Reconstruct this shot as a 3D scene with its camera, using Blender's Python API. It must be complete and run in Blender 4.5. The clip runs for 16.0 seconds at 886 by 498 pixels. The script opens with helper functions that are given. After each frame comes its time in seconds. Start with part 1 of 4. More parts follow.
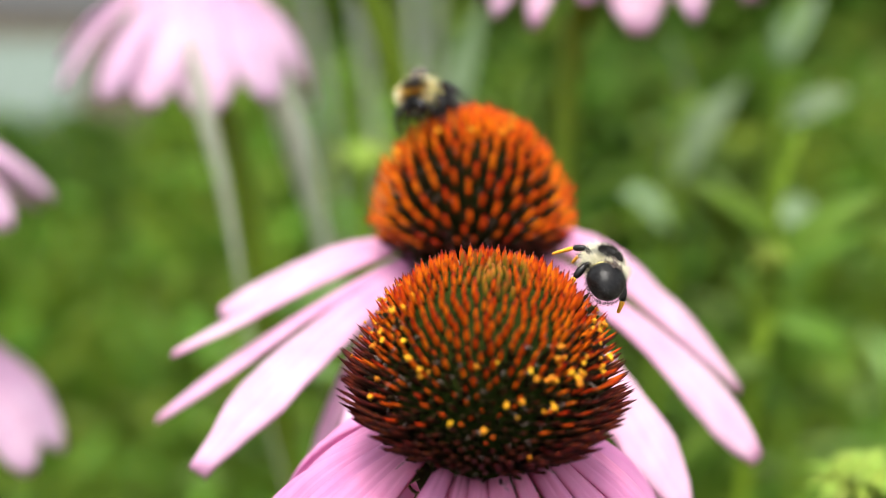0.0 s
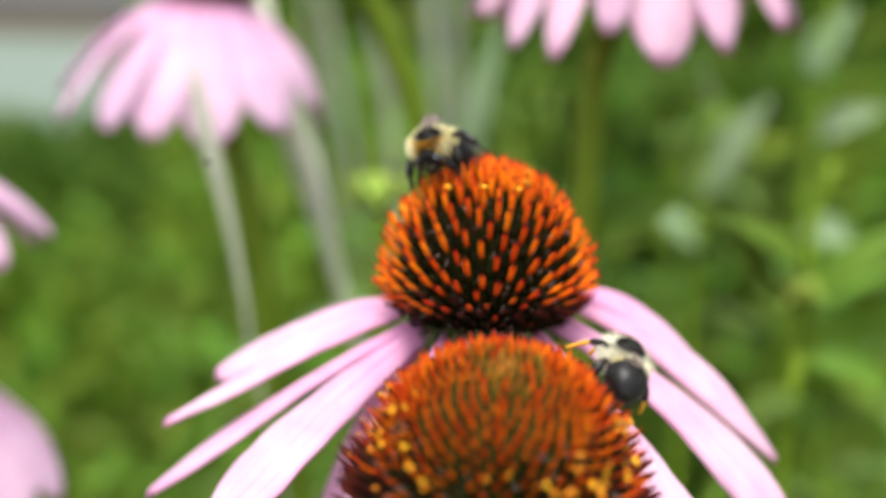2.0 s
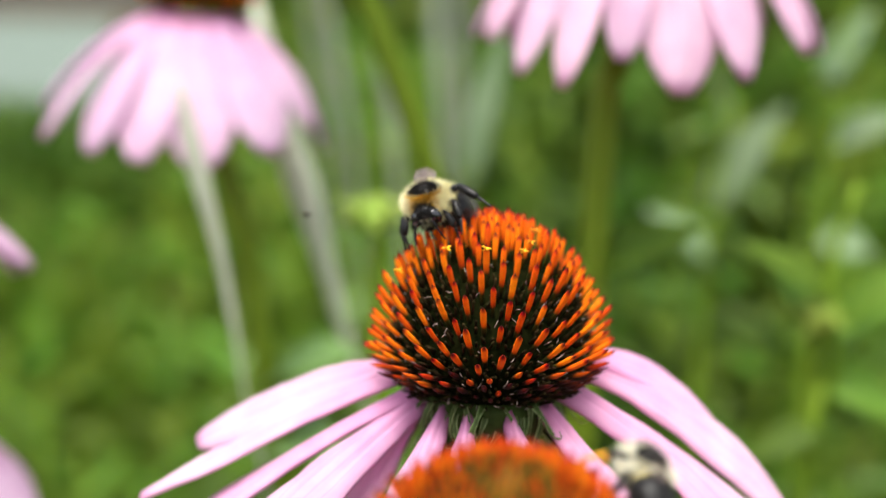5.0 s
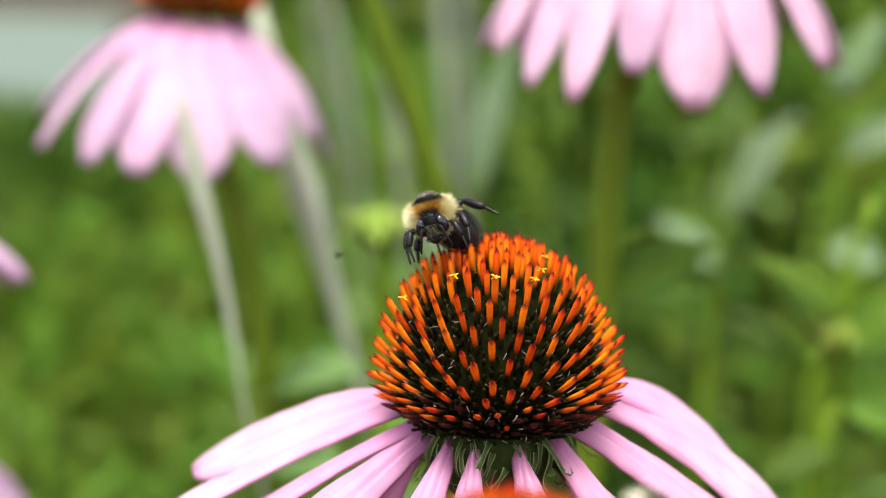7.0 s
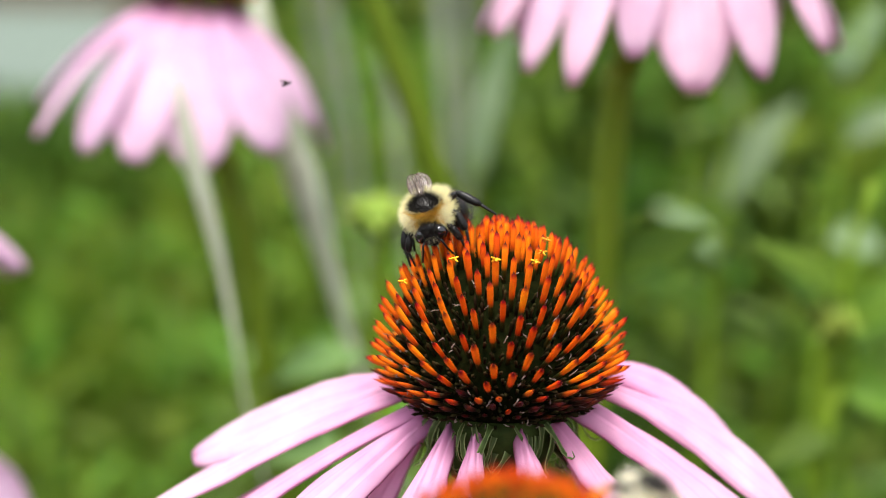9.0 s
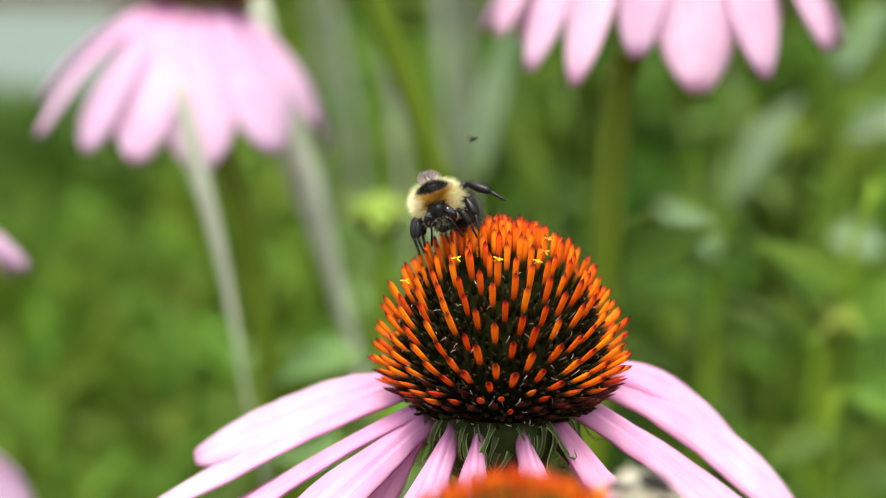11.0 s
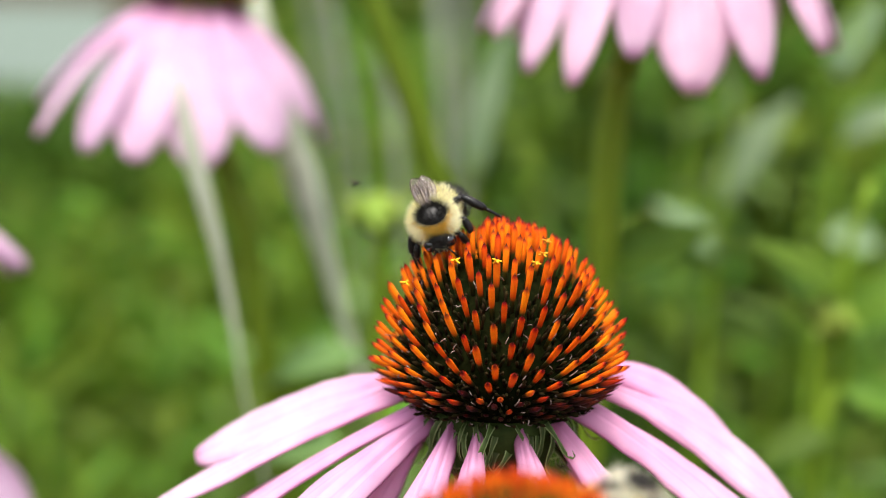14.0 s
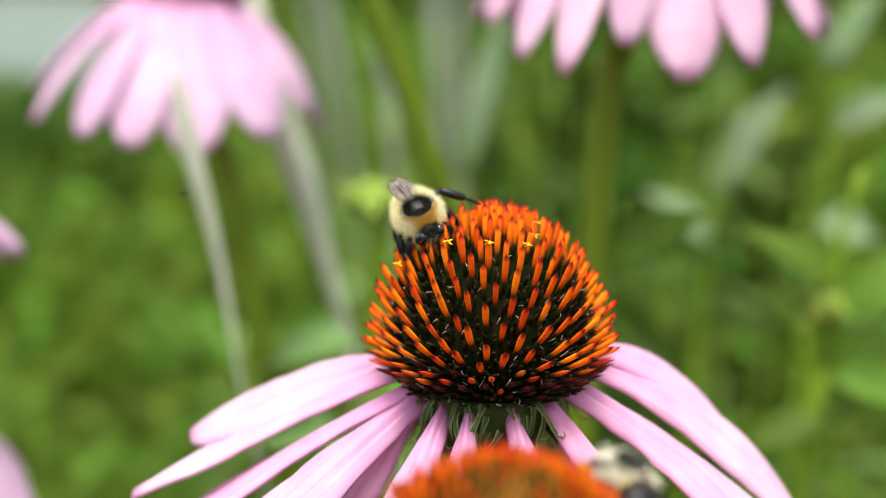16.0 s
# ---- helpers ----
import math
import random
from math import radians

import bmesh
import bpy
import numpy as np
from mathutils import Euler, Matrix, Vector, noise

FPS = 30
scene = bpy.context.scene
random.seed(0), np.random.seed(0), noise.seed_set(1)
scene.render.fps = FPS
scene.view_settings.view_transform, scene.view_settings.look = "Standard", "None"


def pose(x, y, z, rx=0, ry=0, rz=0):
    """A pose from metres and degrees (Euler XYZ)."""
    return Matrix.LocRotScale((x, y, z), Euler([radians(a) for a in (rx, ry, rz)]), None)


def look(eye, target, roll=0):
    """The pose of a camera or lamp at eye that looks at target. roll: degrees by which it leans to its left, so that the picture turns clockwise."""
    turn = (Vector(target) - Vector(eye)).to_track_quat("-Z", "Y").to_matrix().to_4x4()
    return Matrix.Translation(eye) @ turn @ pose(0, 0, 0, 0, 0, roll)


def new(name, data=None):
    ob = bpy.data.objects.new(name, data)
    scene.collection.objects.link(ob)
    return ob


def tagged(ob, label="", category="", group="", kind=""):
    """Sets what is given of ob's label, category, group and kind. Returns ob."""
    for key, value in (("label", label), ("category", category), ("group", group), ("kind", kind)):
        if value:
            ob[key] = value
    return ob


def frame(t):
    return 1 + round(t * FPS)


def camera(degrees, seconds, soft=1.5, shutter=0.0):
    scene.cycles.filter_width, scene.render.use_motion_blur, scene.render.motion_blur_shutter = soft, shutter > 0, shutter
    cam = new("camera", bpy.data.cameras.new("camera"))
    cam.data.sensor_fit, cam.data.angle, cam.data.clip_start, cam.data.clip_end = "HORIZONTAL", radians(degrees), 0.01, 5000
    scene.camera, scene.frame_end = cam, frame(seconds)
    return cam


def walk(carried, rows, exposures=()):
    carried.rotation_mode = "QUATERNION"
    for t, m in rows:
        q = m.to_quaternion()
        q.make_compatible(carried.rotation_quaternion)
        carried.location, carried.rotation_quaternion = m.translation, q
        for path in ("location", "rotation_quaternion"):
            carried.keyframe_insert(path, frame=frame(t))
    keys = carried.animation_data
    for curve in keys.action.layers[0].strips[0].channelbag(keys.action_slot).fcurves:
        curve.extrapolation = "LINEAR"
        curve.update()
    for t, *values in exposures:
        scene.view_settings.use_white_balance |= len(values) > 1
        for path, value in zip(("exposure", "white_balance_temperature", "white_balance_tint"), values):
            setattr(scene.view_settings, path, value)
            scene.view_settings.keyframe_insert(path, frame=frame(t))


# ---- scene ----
cam = camera(38.0, 16.0, soft=1.0)
cam.data.dof.use_dof = True
cam.data.dof.focus_distance = 0.178
cam.data.dof.aperture_fstop = 8.2
cam.data.dof.aperture_blades = 0
# seconds, eye, a point one metre ahead, roll
PATH = [
    (0, (0.00073, -0.23053, 0.83046), (-0.02193, 0.75419, 0.65775), 1.29),
    (0.5, (0.00129, -0.22568, 0.83292), (-0.01935, 0.75898, 0.65961), 1.30),
    (1, (0.00183, -0.22161, 0.83372), (-0.02151, 0.76254, 0.65790), 1.30),
    (1.5, (0.00223, -0.21637, 0.83549), (-0.03347, 0.76693, 0.65708), 1.27),
    (2, (0.00214, -0.21162, 0.83867), (-0.03903, 0.77180, 0.66206), 1.06),
    (2.5, (0.00374, -0.20706, 0.84054), (-0.04231, 0.77543, 0.66000), 0.95),
    (3, (0.00446, -0.20353, 0.84184), (-0.03808, 0.77794, 0.65497), 1.09),
    (3.5, (0.00446, -0.19979, 0.84156), (-0.04264, 0.78153, 0.65506), 1.14),
    (4, (0.00300, -0.19714, 0.84358), (-0.04332, 0.78354, 0.65357), 1.14),
    (6.3, (0.00163, -0.18541, 0.84896), (-0.04420, 0.79531, 0.65899), 0.96),
    (6.5, (0.00144, -0.18475, 0.84843), (-0.04646, 0.79607, 0.65947), 0.93),
    (7, (0.00119, -0.18325, 0.85008), (-0.04707, 0.79704, 0.65852), 1.34),
    (7.5, (0.00181, -0.18386, 0.84939), (-0.04510, 0.79767, 0.66395), 1.07),
    (8, (0.00176, -0.18373, 0.84889), (-0.04225, 0.79809, 0.66421), 1.17),
    (8.5, (0.00110, -0.18292, 0.84905), (-0.04034, 0.79746, 0.65637), 1.12),
    (9, (0.00111, -0.18229, 0.84856), (-0.04657, 0.79688, 0.65119), 1.01),
    (11.5, (0.00081, -0.18223, 0.84883), (-0.04777, 0.79669, 0.65042), 1.02),
    (12, (-0.00023, -0.18269, 0.84896), (-0.04188, 0.79691, 0.65237), 1.23),
    (12.5, (0.00066, -0.18316, 0.84859), (-0.04494, 0.79589, 0.65016), 1.09),
    (13, (0.00008, -0.18277, 0.84857), (-0.04469, 0.79528, 0.64505), 1.15),
    (13.5, (0.00071, -0.18378, 0.84896), (-0.04959, 0.79489, 0.64975), 0.98),
    (14, (0.00046, -0.18363, 0.84977), (-0.04452, 0.79486, 0.64847), 1.05),
    (14.5, (0.00101, -0.18394, 0.84992), (-0.04274, 0.79451, 0.64810), 1.06),
    (15, (0.00047, -0.18470, 0.84930), (-0.04221, 0.79438, 0.65036), 1.09),
    (15.5, (0.00100, -0.18495, 0.85040), (-0.04358, 0.79147, 0.63918), 1.21),
    (16, (0.00107, -0.18584, 0.84878), (-0.04052, 0.79151, 0.64126), 1.23),
]
walk(cam, [(t, look(eye, target, roll)) for t, eye, target, roll in PATH])

# ---- light: a bright, thinly clouded sky ----
SUN_ELEVATION, SUN_AZIMUTH = radians(74), radians(190)
world = bpy.data.worlds.new("sky")
scene.world = world
world.use_nodes = True
wn = world.node_tree.nodes
sky = wn.new("ShaderNodeTexSky")
sky.sky_type, sky.sun_disc = "NISHITA", False
sky.sun_elevation, sky.sun_rotation = SUN_ELEVATION, SUN_AZIMUTH
sky.air_density, sky.dust_density, sky.ozone_density = 0.7, 4.0, 0.6
cloud = wn.new("ShaderNodeHueSaturation")
cloud.inputs["Saturation"].default_value = 0.35
world.node_tree.links.new(sky.outputs[0], cloud.inputs["Color"])
world.node_tree.links.new(cloud.outputs[0], wn["Background"].inputs[0])
wn["Background"].inputs[1].default_value = 0.165
sun = new("sun", bpy.data.lights.new("sun", "SUN"))
sun.data.energy, sun.data.angle, sun.data.color = 1.7, radians(24), (1.0, 0.95, 0.87)
sun_from = Vector((math.sin(SUN_AZIMUTH) * math.cos(SUN_ELEVATION), math.cos(SUN_AZIMUTH) * math.cos(SUN_ELEVATION), math.sin(SUN_ELEVATION)))
sun.matrix_basis = look(sun_from * 20, (0, 0, 0))
scene.view_settings.exposure = 1.32


# ---- materials ----
def material(name, rough=0.5, spec=0.4):
    m = bpy.data.materials.new(name)
    m.use_nodes = True
    nt = m.node_tree
    b = nt.nodes["Principled BSDF"]
    b.inputs["Roughness"].default_value = rough
    b.inputs["Specular IOR Level"].default_value = spec
    return m, nt, b


def ramp(nt, fac, stops):
    r = nt.nodes.new("ShaderNodeValToRGB")
    while len(r.color_ramp.elements) < len(stops):
        r.color_ramp.elements.new(0.5)
    for e, (p, c) in zip(r.color_ramp.elements, stops):
        e.position, e.color = p, (*c, 1)
    nt.links.new(fac, r.inputs[0])
    return r.outputs[0]


def noise_tex(nt, scale, detail=4.0, stretch=None):
    n = nt.nodes.new("ShaderNodeTexNoise")
    n.inputs["Scale"].default_value, n.inputs["Detail"].default_value = scale, detail
    tc = nt.nodes.new("ShaderNodeTexCoord")
    if stretch:
        mp = nt.nodes.new("ShaderNodeMapping")
        mp.inputs["Scale"].default_value = stretch
        nt.links.new(tc.outputs["Object"], mp.inputs[0])
        nt.links.new(mp.outputs[0], n.inputs["Vector"])
    else:
        nt.links.new(tc.outputs["Object"], n.inputs["Vector"])
    return n.outputs["Fac"]


def mixed(nt, fac, a, b, mode="MIX"):
    x = nt.nodes.new("ShaderNodeMix")
    x.data_type, x.blend_type = "RGBA", mode
    for socket, value in ((x.inputs[0], fac), (x.inputs[6], a), (x.inputs[7], b)):
        if isinstance(value, (int, float)):
            socket.default_value = value
        elif isinstance(value, tuple):
            socket.default_value = (*value, 1)
        else:
            nt.links.new(value, socket)
    return x.outputs[2]


def bump(nt, b, height, strength, distance):
    n = nt.nodes.new("ShaderNodeBump")
    n.inputs["Strength"].default_value, n.inputs["Distance"].default_value = strength, distance
    nt.links.new(height, n.inputs["Height"])
    nt.links.new(n.outputs[0], b.inputs["Normal"])


def attribute(nt, name):
    a = nt.nodes.new("ShaderNodeAttribute")
    a.attribute_name = name
    return a.outputs["Fac"]


def object_random(nt):
    return nt.nodes.new("ShaderNodeObjectInfo").outputs["Random"]


def island_random(nt):
    return nt.nodes.new("ShaderNodeNewGeometry").outputs["Random Per Island"]


def hue_shift(nt, colour, fac, low, high, dark=0.8, light=1.15):
    """Small differences in hue and value from piece to piece."""
    h = nt.nodes.new("ShaderNodeHueSaturation")
    for socket, lo, hi in (("Hue", low, high), ("Value", dark, light)):
        r = nt.nodes.new("ShaderNodeMapRange")
        r.inputs["To Min"].default_value, r.inputs["To Max"].default_value = lo, hi
        nt.links.new(fac, r.inputs["Value"])
        nt.links.new(r.outputs[0], h.inputs[socket])
    nt.links.new(colour, h.inputs["Color"])
    return h.outputs[0]


def thin(m, nt, b, colour, amount):
    """A thin plant tissue that lets part of the light through."""
    t = nt.nodes.new("ShaderNodeBsdfTranslucent")
    nt.links.new(colour, t.inputs[0])
    mix = nt.nodes.new("ShaderNodeMixShader")
    mix.inputs[0].default_value = amount
    nt.links.new(b.outputs[0], mix.inputs[1])
    nt.links.new(t.outputs[0], mix.inputs[2])
    nt.links.new(mix.outputs[0], nt.nodes["Material Output"].inputs[0])


def petal_material(name, root, blade, pale, vein=0.34):
    m, nt, b = material(name, 0.55, 0.3)
    along, across = attribute(nt, "along"), attribute(nt, "across")
    c = ramp(nt, along, ((0.0, root), (0.16, blade), (0.6, pale), (0.93, pale), (1.0, blade)))
    wave = nt.nodes.new("ShaderNodeMath")
    wave.operation = "SINE"
    scaled = nt.nodes.new("ShaderNodeMath")
    scaled.operation, scaled.inputs[1].default_value = "MULTIPLY", 32.0
    waver = nt.nodes.new("ShaderNodeMath")
    waver.operation, waver.inputs[1].default_value = "MULTIPLY_ADD", 0.11
    nt.links.new(noise_tex(nt, 120.0, 2.0), waver.inputs[0])
    nt.links.new(across, waver.inputs[2])
    nt.links.new(waver.outputs[0], scaled.inputs[0])
    nt.links.new(scaled.outputs[0], wave.inputs[0])
    veins = nt.nodes.new("ShaderNodeMapRange")
    veins.inputs["From Min"].default_value, veins.inputs["From Max"].default_value = 0.78, 1.0
    veins.inputs["To Max"].default_value = vein
    nt.links.new(wave.outputs[0], veins.inputs[0])
    c = mixed(nt, veins.outputs[0], c, root)
    blotch = ramp(nt, noise_tex(nt, 170.0, 6.0), ((0.35, (0.90, 0.84, 0.89)), (0.65, (1.0, 1.0, 1.0))))
    c = mixed(nt, 1.0, c, blotch, "MULTIPLY")
    c = hue_shift(nt, c, object_random(nt), 0.49, 0.51, 0.93, 1.05)
    nt.links.new(c, b.inputs["Base Color"])
    bump(nt, b, wave.outputs[0], 0.28, 0.0002)
    thin(m, nt, b, c, 0.45)
    return m


PETAL = petal_material("petal_pink", (0.74, 0.30, 0.54), (0.79, 0.44, 0.63), (0.82, 0.58, 0.71))
PETAL_MID = petal_material("petal_mid_pink", (0.62, 0.22, 0.42), (0.735, 0.46, 0.65), (0.755, 0.55, 0.70))
PETAL_ROSE = petal_material("petal_rose", (0.72, 0.27, 0.44), (0.86, 0.37, 0.64), (0.90, 0.49, 0.74), 0.26)
PETAL_DEEP = petal_material("petal_deep_pink", (0.72, 0.27, 0.52), (0.84, 0.44, 0.66), (0.88, 0.57, 0.75))


def palea_material(name, stops, rnd):
    m, nt, b = material(name, 0.6, 0.10)
    c = ramp(nt, attribute(nt, "along"), stops)
    grain = ramp(nt, noise_tex(nt, 1400.0, 3.0), ((0.3, (0.72, 0.62, 0.55)), (0.7, (1.0, 1.0, 1.0))))
    c = mixed(nt, 1.0, c, grain, "MULTIPLY")
    c = hue_shift(nt, c, rnd(nt), 0.488, 0.512, 0.72, 1.15)
    nt.links.new(c, b.inputs["Base Color"])
    bump(nt, b, noise_tex(nt, 2500.0, 2.0), 0.25, 0.0001)
    b.inputs["Subsurface Weight"].default_value = 0.12
    b.inputs["Subsurface Radius"].default_value = (0.0006, 0.0002, 0.0001)
    b.inputs["Subsurface Scale"].default_value = 1.0
    return m


# root to tip; dark roots and low rows are part pigment, part painted shade
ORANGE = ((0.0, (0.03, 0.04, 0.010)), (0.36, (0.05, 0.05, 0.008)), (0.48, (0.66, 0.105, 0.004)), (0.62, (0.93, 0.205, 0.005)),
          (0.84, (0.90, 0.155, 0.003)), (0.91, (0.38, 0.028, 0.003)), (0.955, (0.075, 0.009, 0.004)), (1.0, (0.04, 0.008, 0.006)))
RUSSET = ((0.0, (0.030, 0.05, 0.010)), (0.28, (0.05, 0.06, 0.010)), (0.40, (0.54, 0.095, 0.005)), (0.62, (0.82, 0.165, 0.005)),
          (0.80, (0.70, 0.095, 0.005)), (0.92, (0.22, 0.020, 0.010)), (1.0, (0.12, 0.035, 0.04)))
MAROON_SHADED = ((0.0, (0.012, 0.012, 0.006)), (0.40, (0.020, 0.012, 0.007)), (0.66, (0.050, 0.011, 0.007)), (0.78, (0.12, 0.018, 0.008)),
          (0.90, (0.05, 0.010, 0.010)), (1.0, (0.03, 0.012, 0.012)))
GREENISH = ((0.0, (0.05, 0.10, 0.02)), (0.4, (0.12, 0.17, 0.02)), (0.62, (0.28, 0.16, 0.015)), (0.85, (0.42, 0.13, 0.015)), (1.0, (0.24, 0.06, 0.03)))
PALEA_ORANGE = palea_material("palea_orange", ORANGE, object_random)
LOW_SHADED = ((0.0, (0.02, 0.025, 0.008)), (0.42, (0.05, 0.022, 0.008)), (0.62, (0.55, 0.085, 0.006)), (0.86, (0.68, 0.09, 0.006)), (0.95, (0.28, 0.025, 0.01)), (1.0, (0.10, 0.015, 0.012)))
PALEA_LOW_SHADED = palea_material("palea_low_shaded", LOW_SHADED, object_random)
PALEA_RUSSET = palea_material("palea_russet", RUSSET, object_random)
PALEA_MAROON_SHADED = palea_material("palea_maroon_shaded", MAROON_SHADED, object_random)
PALEA_GREEN = palea_material("palea_greenish", GREENISH, object_random)
# the same colours for bracts that are joined into one mesh
MASS = {}
for single, stops in ((PALEA_ORANGE, ORANGE), (PALEA_LOW_SHADED, LOW_SHADED), (PALEA_RUSSET, RUSSET), (PALEA_MAROON_SHADED, MAROON_SHADED), (PALEA_GREEN, GREENISH)):
    MASS[single.name] = palea_material(single.name + "_mass", stops, island_random)


def plain(name, a, b_, scale, rough=0.6, spec=0.3, through_light=0.0, rnd=None, relief=0.0, stretch=None, hue=0.02):
    m, nt, b = material(name, rough, spec)
    n = noise_tex(nt, scale, 5.0, stretch)
    c = ramp(nt, n, ((0.3, a), (0.7, b_)))
    fine = ramp(nt, noise_tex(nt, scale * 6.0, 3.0, stretch), ((0.3, (0.8, 0.8, 0.8)), (0.7, (1.0, 1.0, 1.0))))
    c = mixed(nt, 1.0, c, fine, "MULTIPLY")
    if rnd:
        c = hue_shift(nt, c, rnd(nt), 0.5 - hue, 0.5 + hue, 0.78, 1.18)
    nt.links.new(c, b.inputs["Base Color"])
    if relief:
        bump(nt, b, n, 0.5, relief)
    if through_light:
        thin(m, nt, b, c, through_light)
    return m


# two near-black beds; the shade between the bracts is put into their colour
CORE_SHADED = plain("floret_bed_shaded", (0.003, 0.005, 0.0015), (0.010, 0.011, 0.003), 900.0, 1.0, 0.0, relief=0.0004)
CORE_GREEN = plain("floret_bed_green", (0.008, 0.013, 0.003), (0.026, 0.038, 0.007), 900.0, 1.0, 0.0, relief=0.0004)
CORE_RUSSET = plain("floret_bed_russet", (0.03, 0.03, 0.006), (0.12, 0.05, 0.010), 900.0, 0.9, 0.05, relief=0.0004)
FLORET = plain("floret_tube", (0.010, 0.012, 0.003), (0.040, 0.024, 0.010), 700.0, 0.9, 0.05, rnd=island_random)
WITHERED = plain("withered_style", (0.10, 0.06, 0.05), (0.36, 0.27, 0.24), 900.0, 0.7, 0.2, rnd=island_random)
POLLEN = plain("pollen_yellow", (0.80, 0.27, 0.008), (0.93, 0.48, 0.02), 1500.0, 0.7, 0.2, rnd=object_random, relief=0.0002)


def sepal_material():
    m, nt, b = material("sepal_green", 0.6, 0.25)
    rim = ramp(nt, attribute(nt, "across"), ((0.0, (0.36, 0.44, 0.17)), (0.22, (0.075, 0.115, 0.022)), (0.78, (0.06, 0.10, 0.018)), (1.0, (0.36, 0.44, 0.17))))
    spots = ramp(nt, noise_tex(nt, 700.0, 4.0), ((0.3, (0.6, 0.6, 0.6)), (0.7, (1.0, 1.0, 1.0))))
    c = mixed(nt, 1.0, rim, spots, "MULTIPLY")
    c = hue_shift(nt, c, object_random(nt), 0.485, 0.51, 0.6, 1.2)
    nt.links.new(c, b.inputs["Base Color"])
    thin(m, nt, b, c, 0.15)
    return m


SEPAL = sepal_material()
STEM = plain("stem_green", (0.12, 0.205, 0.008), (0.20, 0.305, 0.018), 60.0, 0.6, 0.2, rnd=object_random, relief=0.0003, stretch=(6, 6, 0.4), hue=0.01)
STEM_OLIVE = plain("stem_olive", (0.070, 0.120, 0.006), (0.115, 0.175, 0.012), 60.0, 0.7, 0.1, relief=0.0003, stretch=(6, 6, 0.4))
STEM_PALE = plain("stalk_pale", (0.39, 0.42, 0.30), (0.54, 0.57, 0.44), 40.0, 0.75, 0.2, rnd=object_random, relief=0.0004, stretch=(6, 6, 0.4), hue=0.01)
STEM_DRY = plain("stalk_grey", (0.20, 0.225, 0.165), (0.30, 0.325, 0.25), 40.0, 0.75, 0.2, rnd=object_random, relief=0.0004, stretch=(6, 6, 0.4), hue=0.01)
LEAF_SOFT = plain("leaf_soft_green", (0.11, 0.20, 0.05), (0.18, 0.29, 0.09), 45.0, 0.55, 0.2, 0.3, object_random, 0.0003, hue=0.01)
LEAF = plain("leaf_green", (0.075, 0.160, 0.010), (0.145, 0.255, 0.020), 45.0, 0.55, 0.2, 0.3, object_random, 0.0003, hue=0.03)
LEAF_PALE = plain("leaf_pale_green", (0.20, 0.34, 0.08), (0.32, 0.46, 0.15), 45.0, 0.55, 0.2, 0.3, object_random, 0.0003)
LEAF_BRIGHT = plain("leaf_bright_green", (0.085, 0.18, 0.011), (0.145, 0.26, 0.026), 45.0, 0.55, 0.2, 0.35, object_random, 0.0003, hue=0.01)
LEAF_GREY = plain("leaf_grey_green", (0.17, 0.26, 0.12), (0.26, 0.36, 0.20), 45.0, 0.55, 0.2, 0.3, object_random, 0.0003, hue=0.01)
# leaf green darkened for the hollow behind the cone, its shade in the colour
LEAF_SHADED = plain("leaf_shaded_green", (0.030, 0.068, 0.008), (0.060, 0.115, 0.014), 45.0, 0.6, 0.1, 0.15, object_random, 0.0003)
LEAF_MASS = plain("leaf_green_mass", (0.080, 0.160, 0.010), (0.165, 0.275, 0.022), 9.0, 0.55, 0.2, 0.3, island_random, hue=0.035)
# darker copy of the leaf mass, with deep shade put into its colour
LEAF_SHADE = plain("leaf_shaded_mass", (0.042, 0.092, 0.009), (0.080, 0.145, 0.016), 9.0, 0.6, 0.1, 0.2, island_random, hue=0.02)
HEDGE = plain("hedge_green", (0.14, 0.26, 0.03), (0.27, 0.42, 0.06), 3.0, 0.55, 0.2, 0.3, island_random, hue=0.035)
GRASS = plain("grass_green", (0.08, 0.15, 0.012), (0.16, 0.25, 0.03), 9.0, 0.6, 0.15, 0.3, island_random, hue=0.03)
BUD = plain("bud_yellow_green", (0.21, 0.32, 0.04), (0.32, 0.42, 0.06), 200.0, 0.55, 0.3, 0.1, object_random, 0.0002)
SOIL = plain("soil", (0.035, 0.028, 0.018), (0.08, 0.065, 0.035), 14.0, 0.9, 0.1, relief=0.01)
HAIR_YELLOW = plain("bee_fur_pale_yellow", (0.90, 0.84, 0.44), (0.97, 0.93, 0.68), 300.0, 0.6, 0.3, 0.3, island_random, hue=0.01)
HAIR_CREAM = plain("bee_fur_cream", (0.90, 0.87, 0.66), (0.97, 0.95, 0.82), 300.0, 0.6, 0.3, 0.3, island_random, hue=0.01)
HAIR_OCHRE = plain("bee_fur_ochre", (0.66, 0.37, 0.035), (0.80, 0.52, 0.09), 300.0, 0.6, 0.3, 0.25, island_random, hue=0.01)
HAIR_BLACK = plain("bee_fur_black", (0.012, 0.011, 0.010), (0.03, 0.027, 0.022), 300.0, 0.6, 0.3, rnd=island_random, hue=0.01)
SKIN_YELLOW = plain("bee_skin_under_yellow_fur", (0.48, 0.39, 0.13), (0.66, 0.56, 0.22), 900.0, 0.8, 0.1)
SKIN_OCHRE = plain("bee_skin_under_ochre_fur", (0.20, 0.09, 0.015), (0.34, 0.17, 0.03), 900.0, 0.8, 0.1)
BARE = plain("bee_bare_black", (0.006, 0.005, 0.004), (0.016, 0.013, 0.010), 900.0, 0.42, 0.3)
GRAVEL = plain("gravel_pale", (0.10, 0.135, 0.108), (0.165, 0.205, 0.172), 6.0, 0.9, 0.1, relief=0.004)
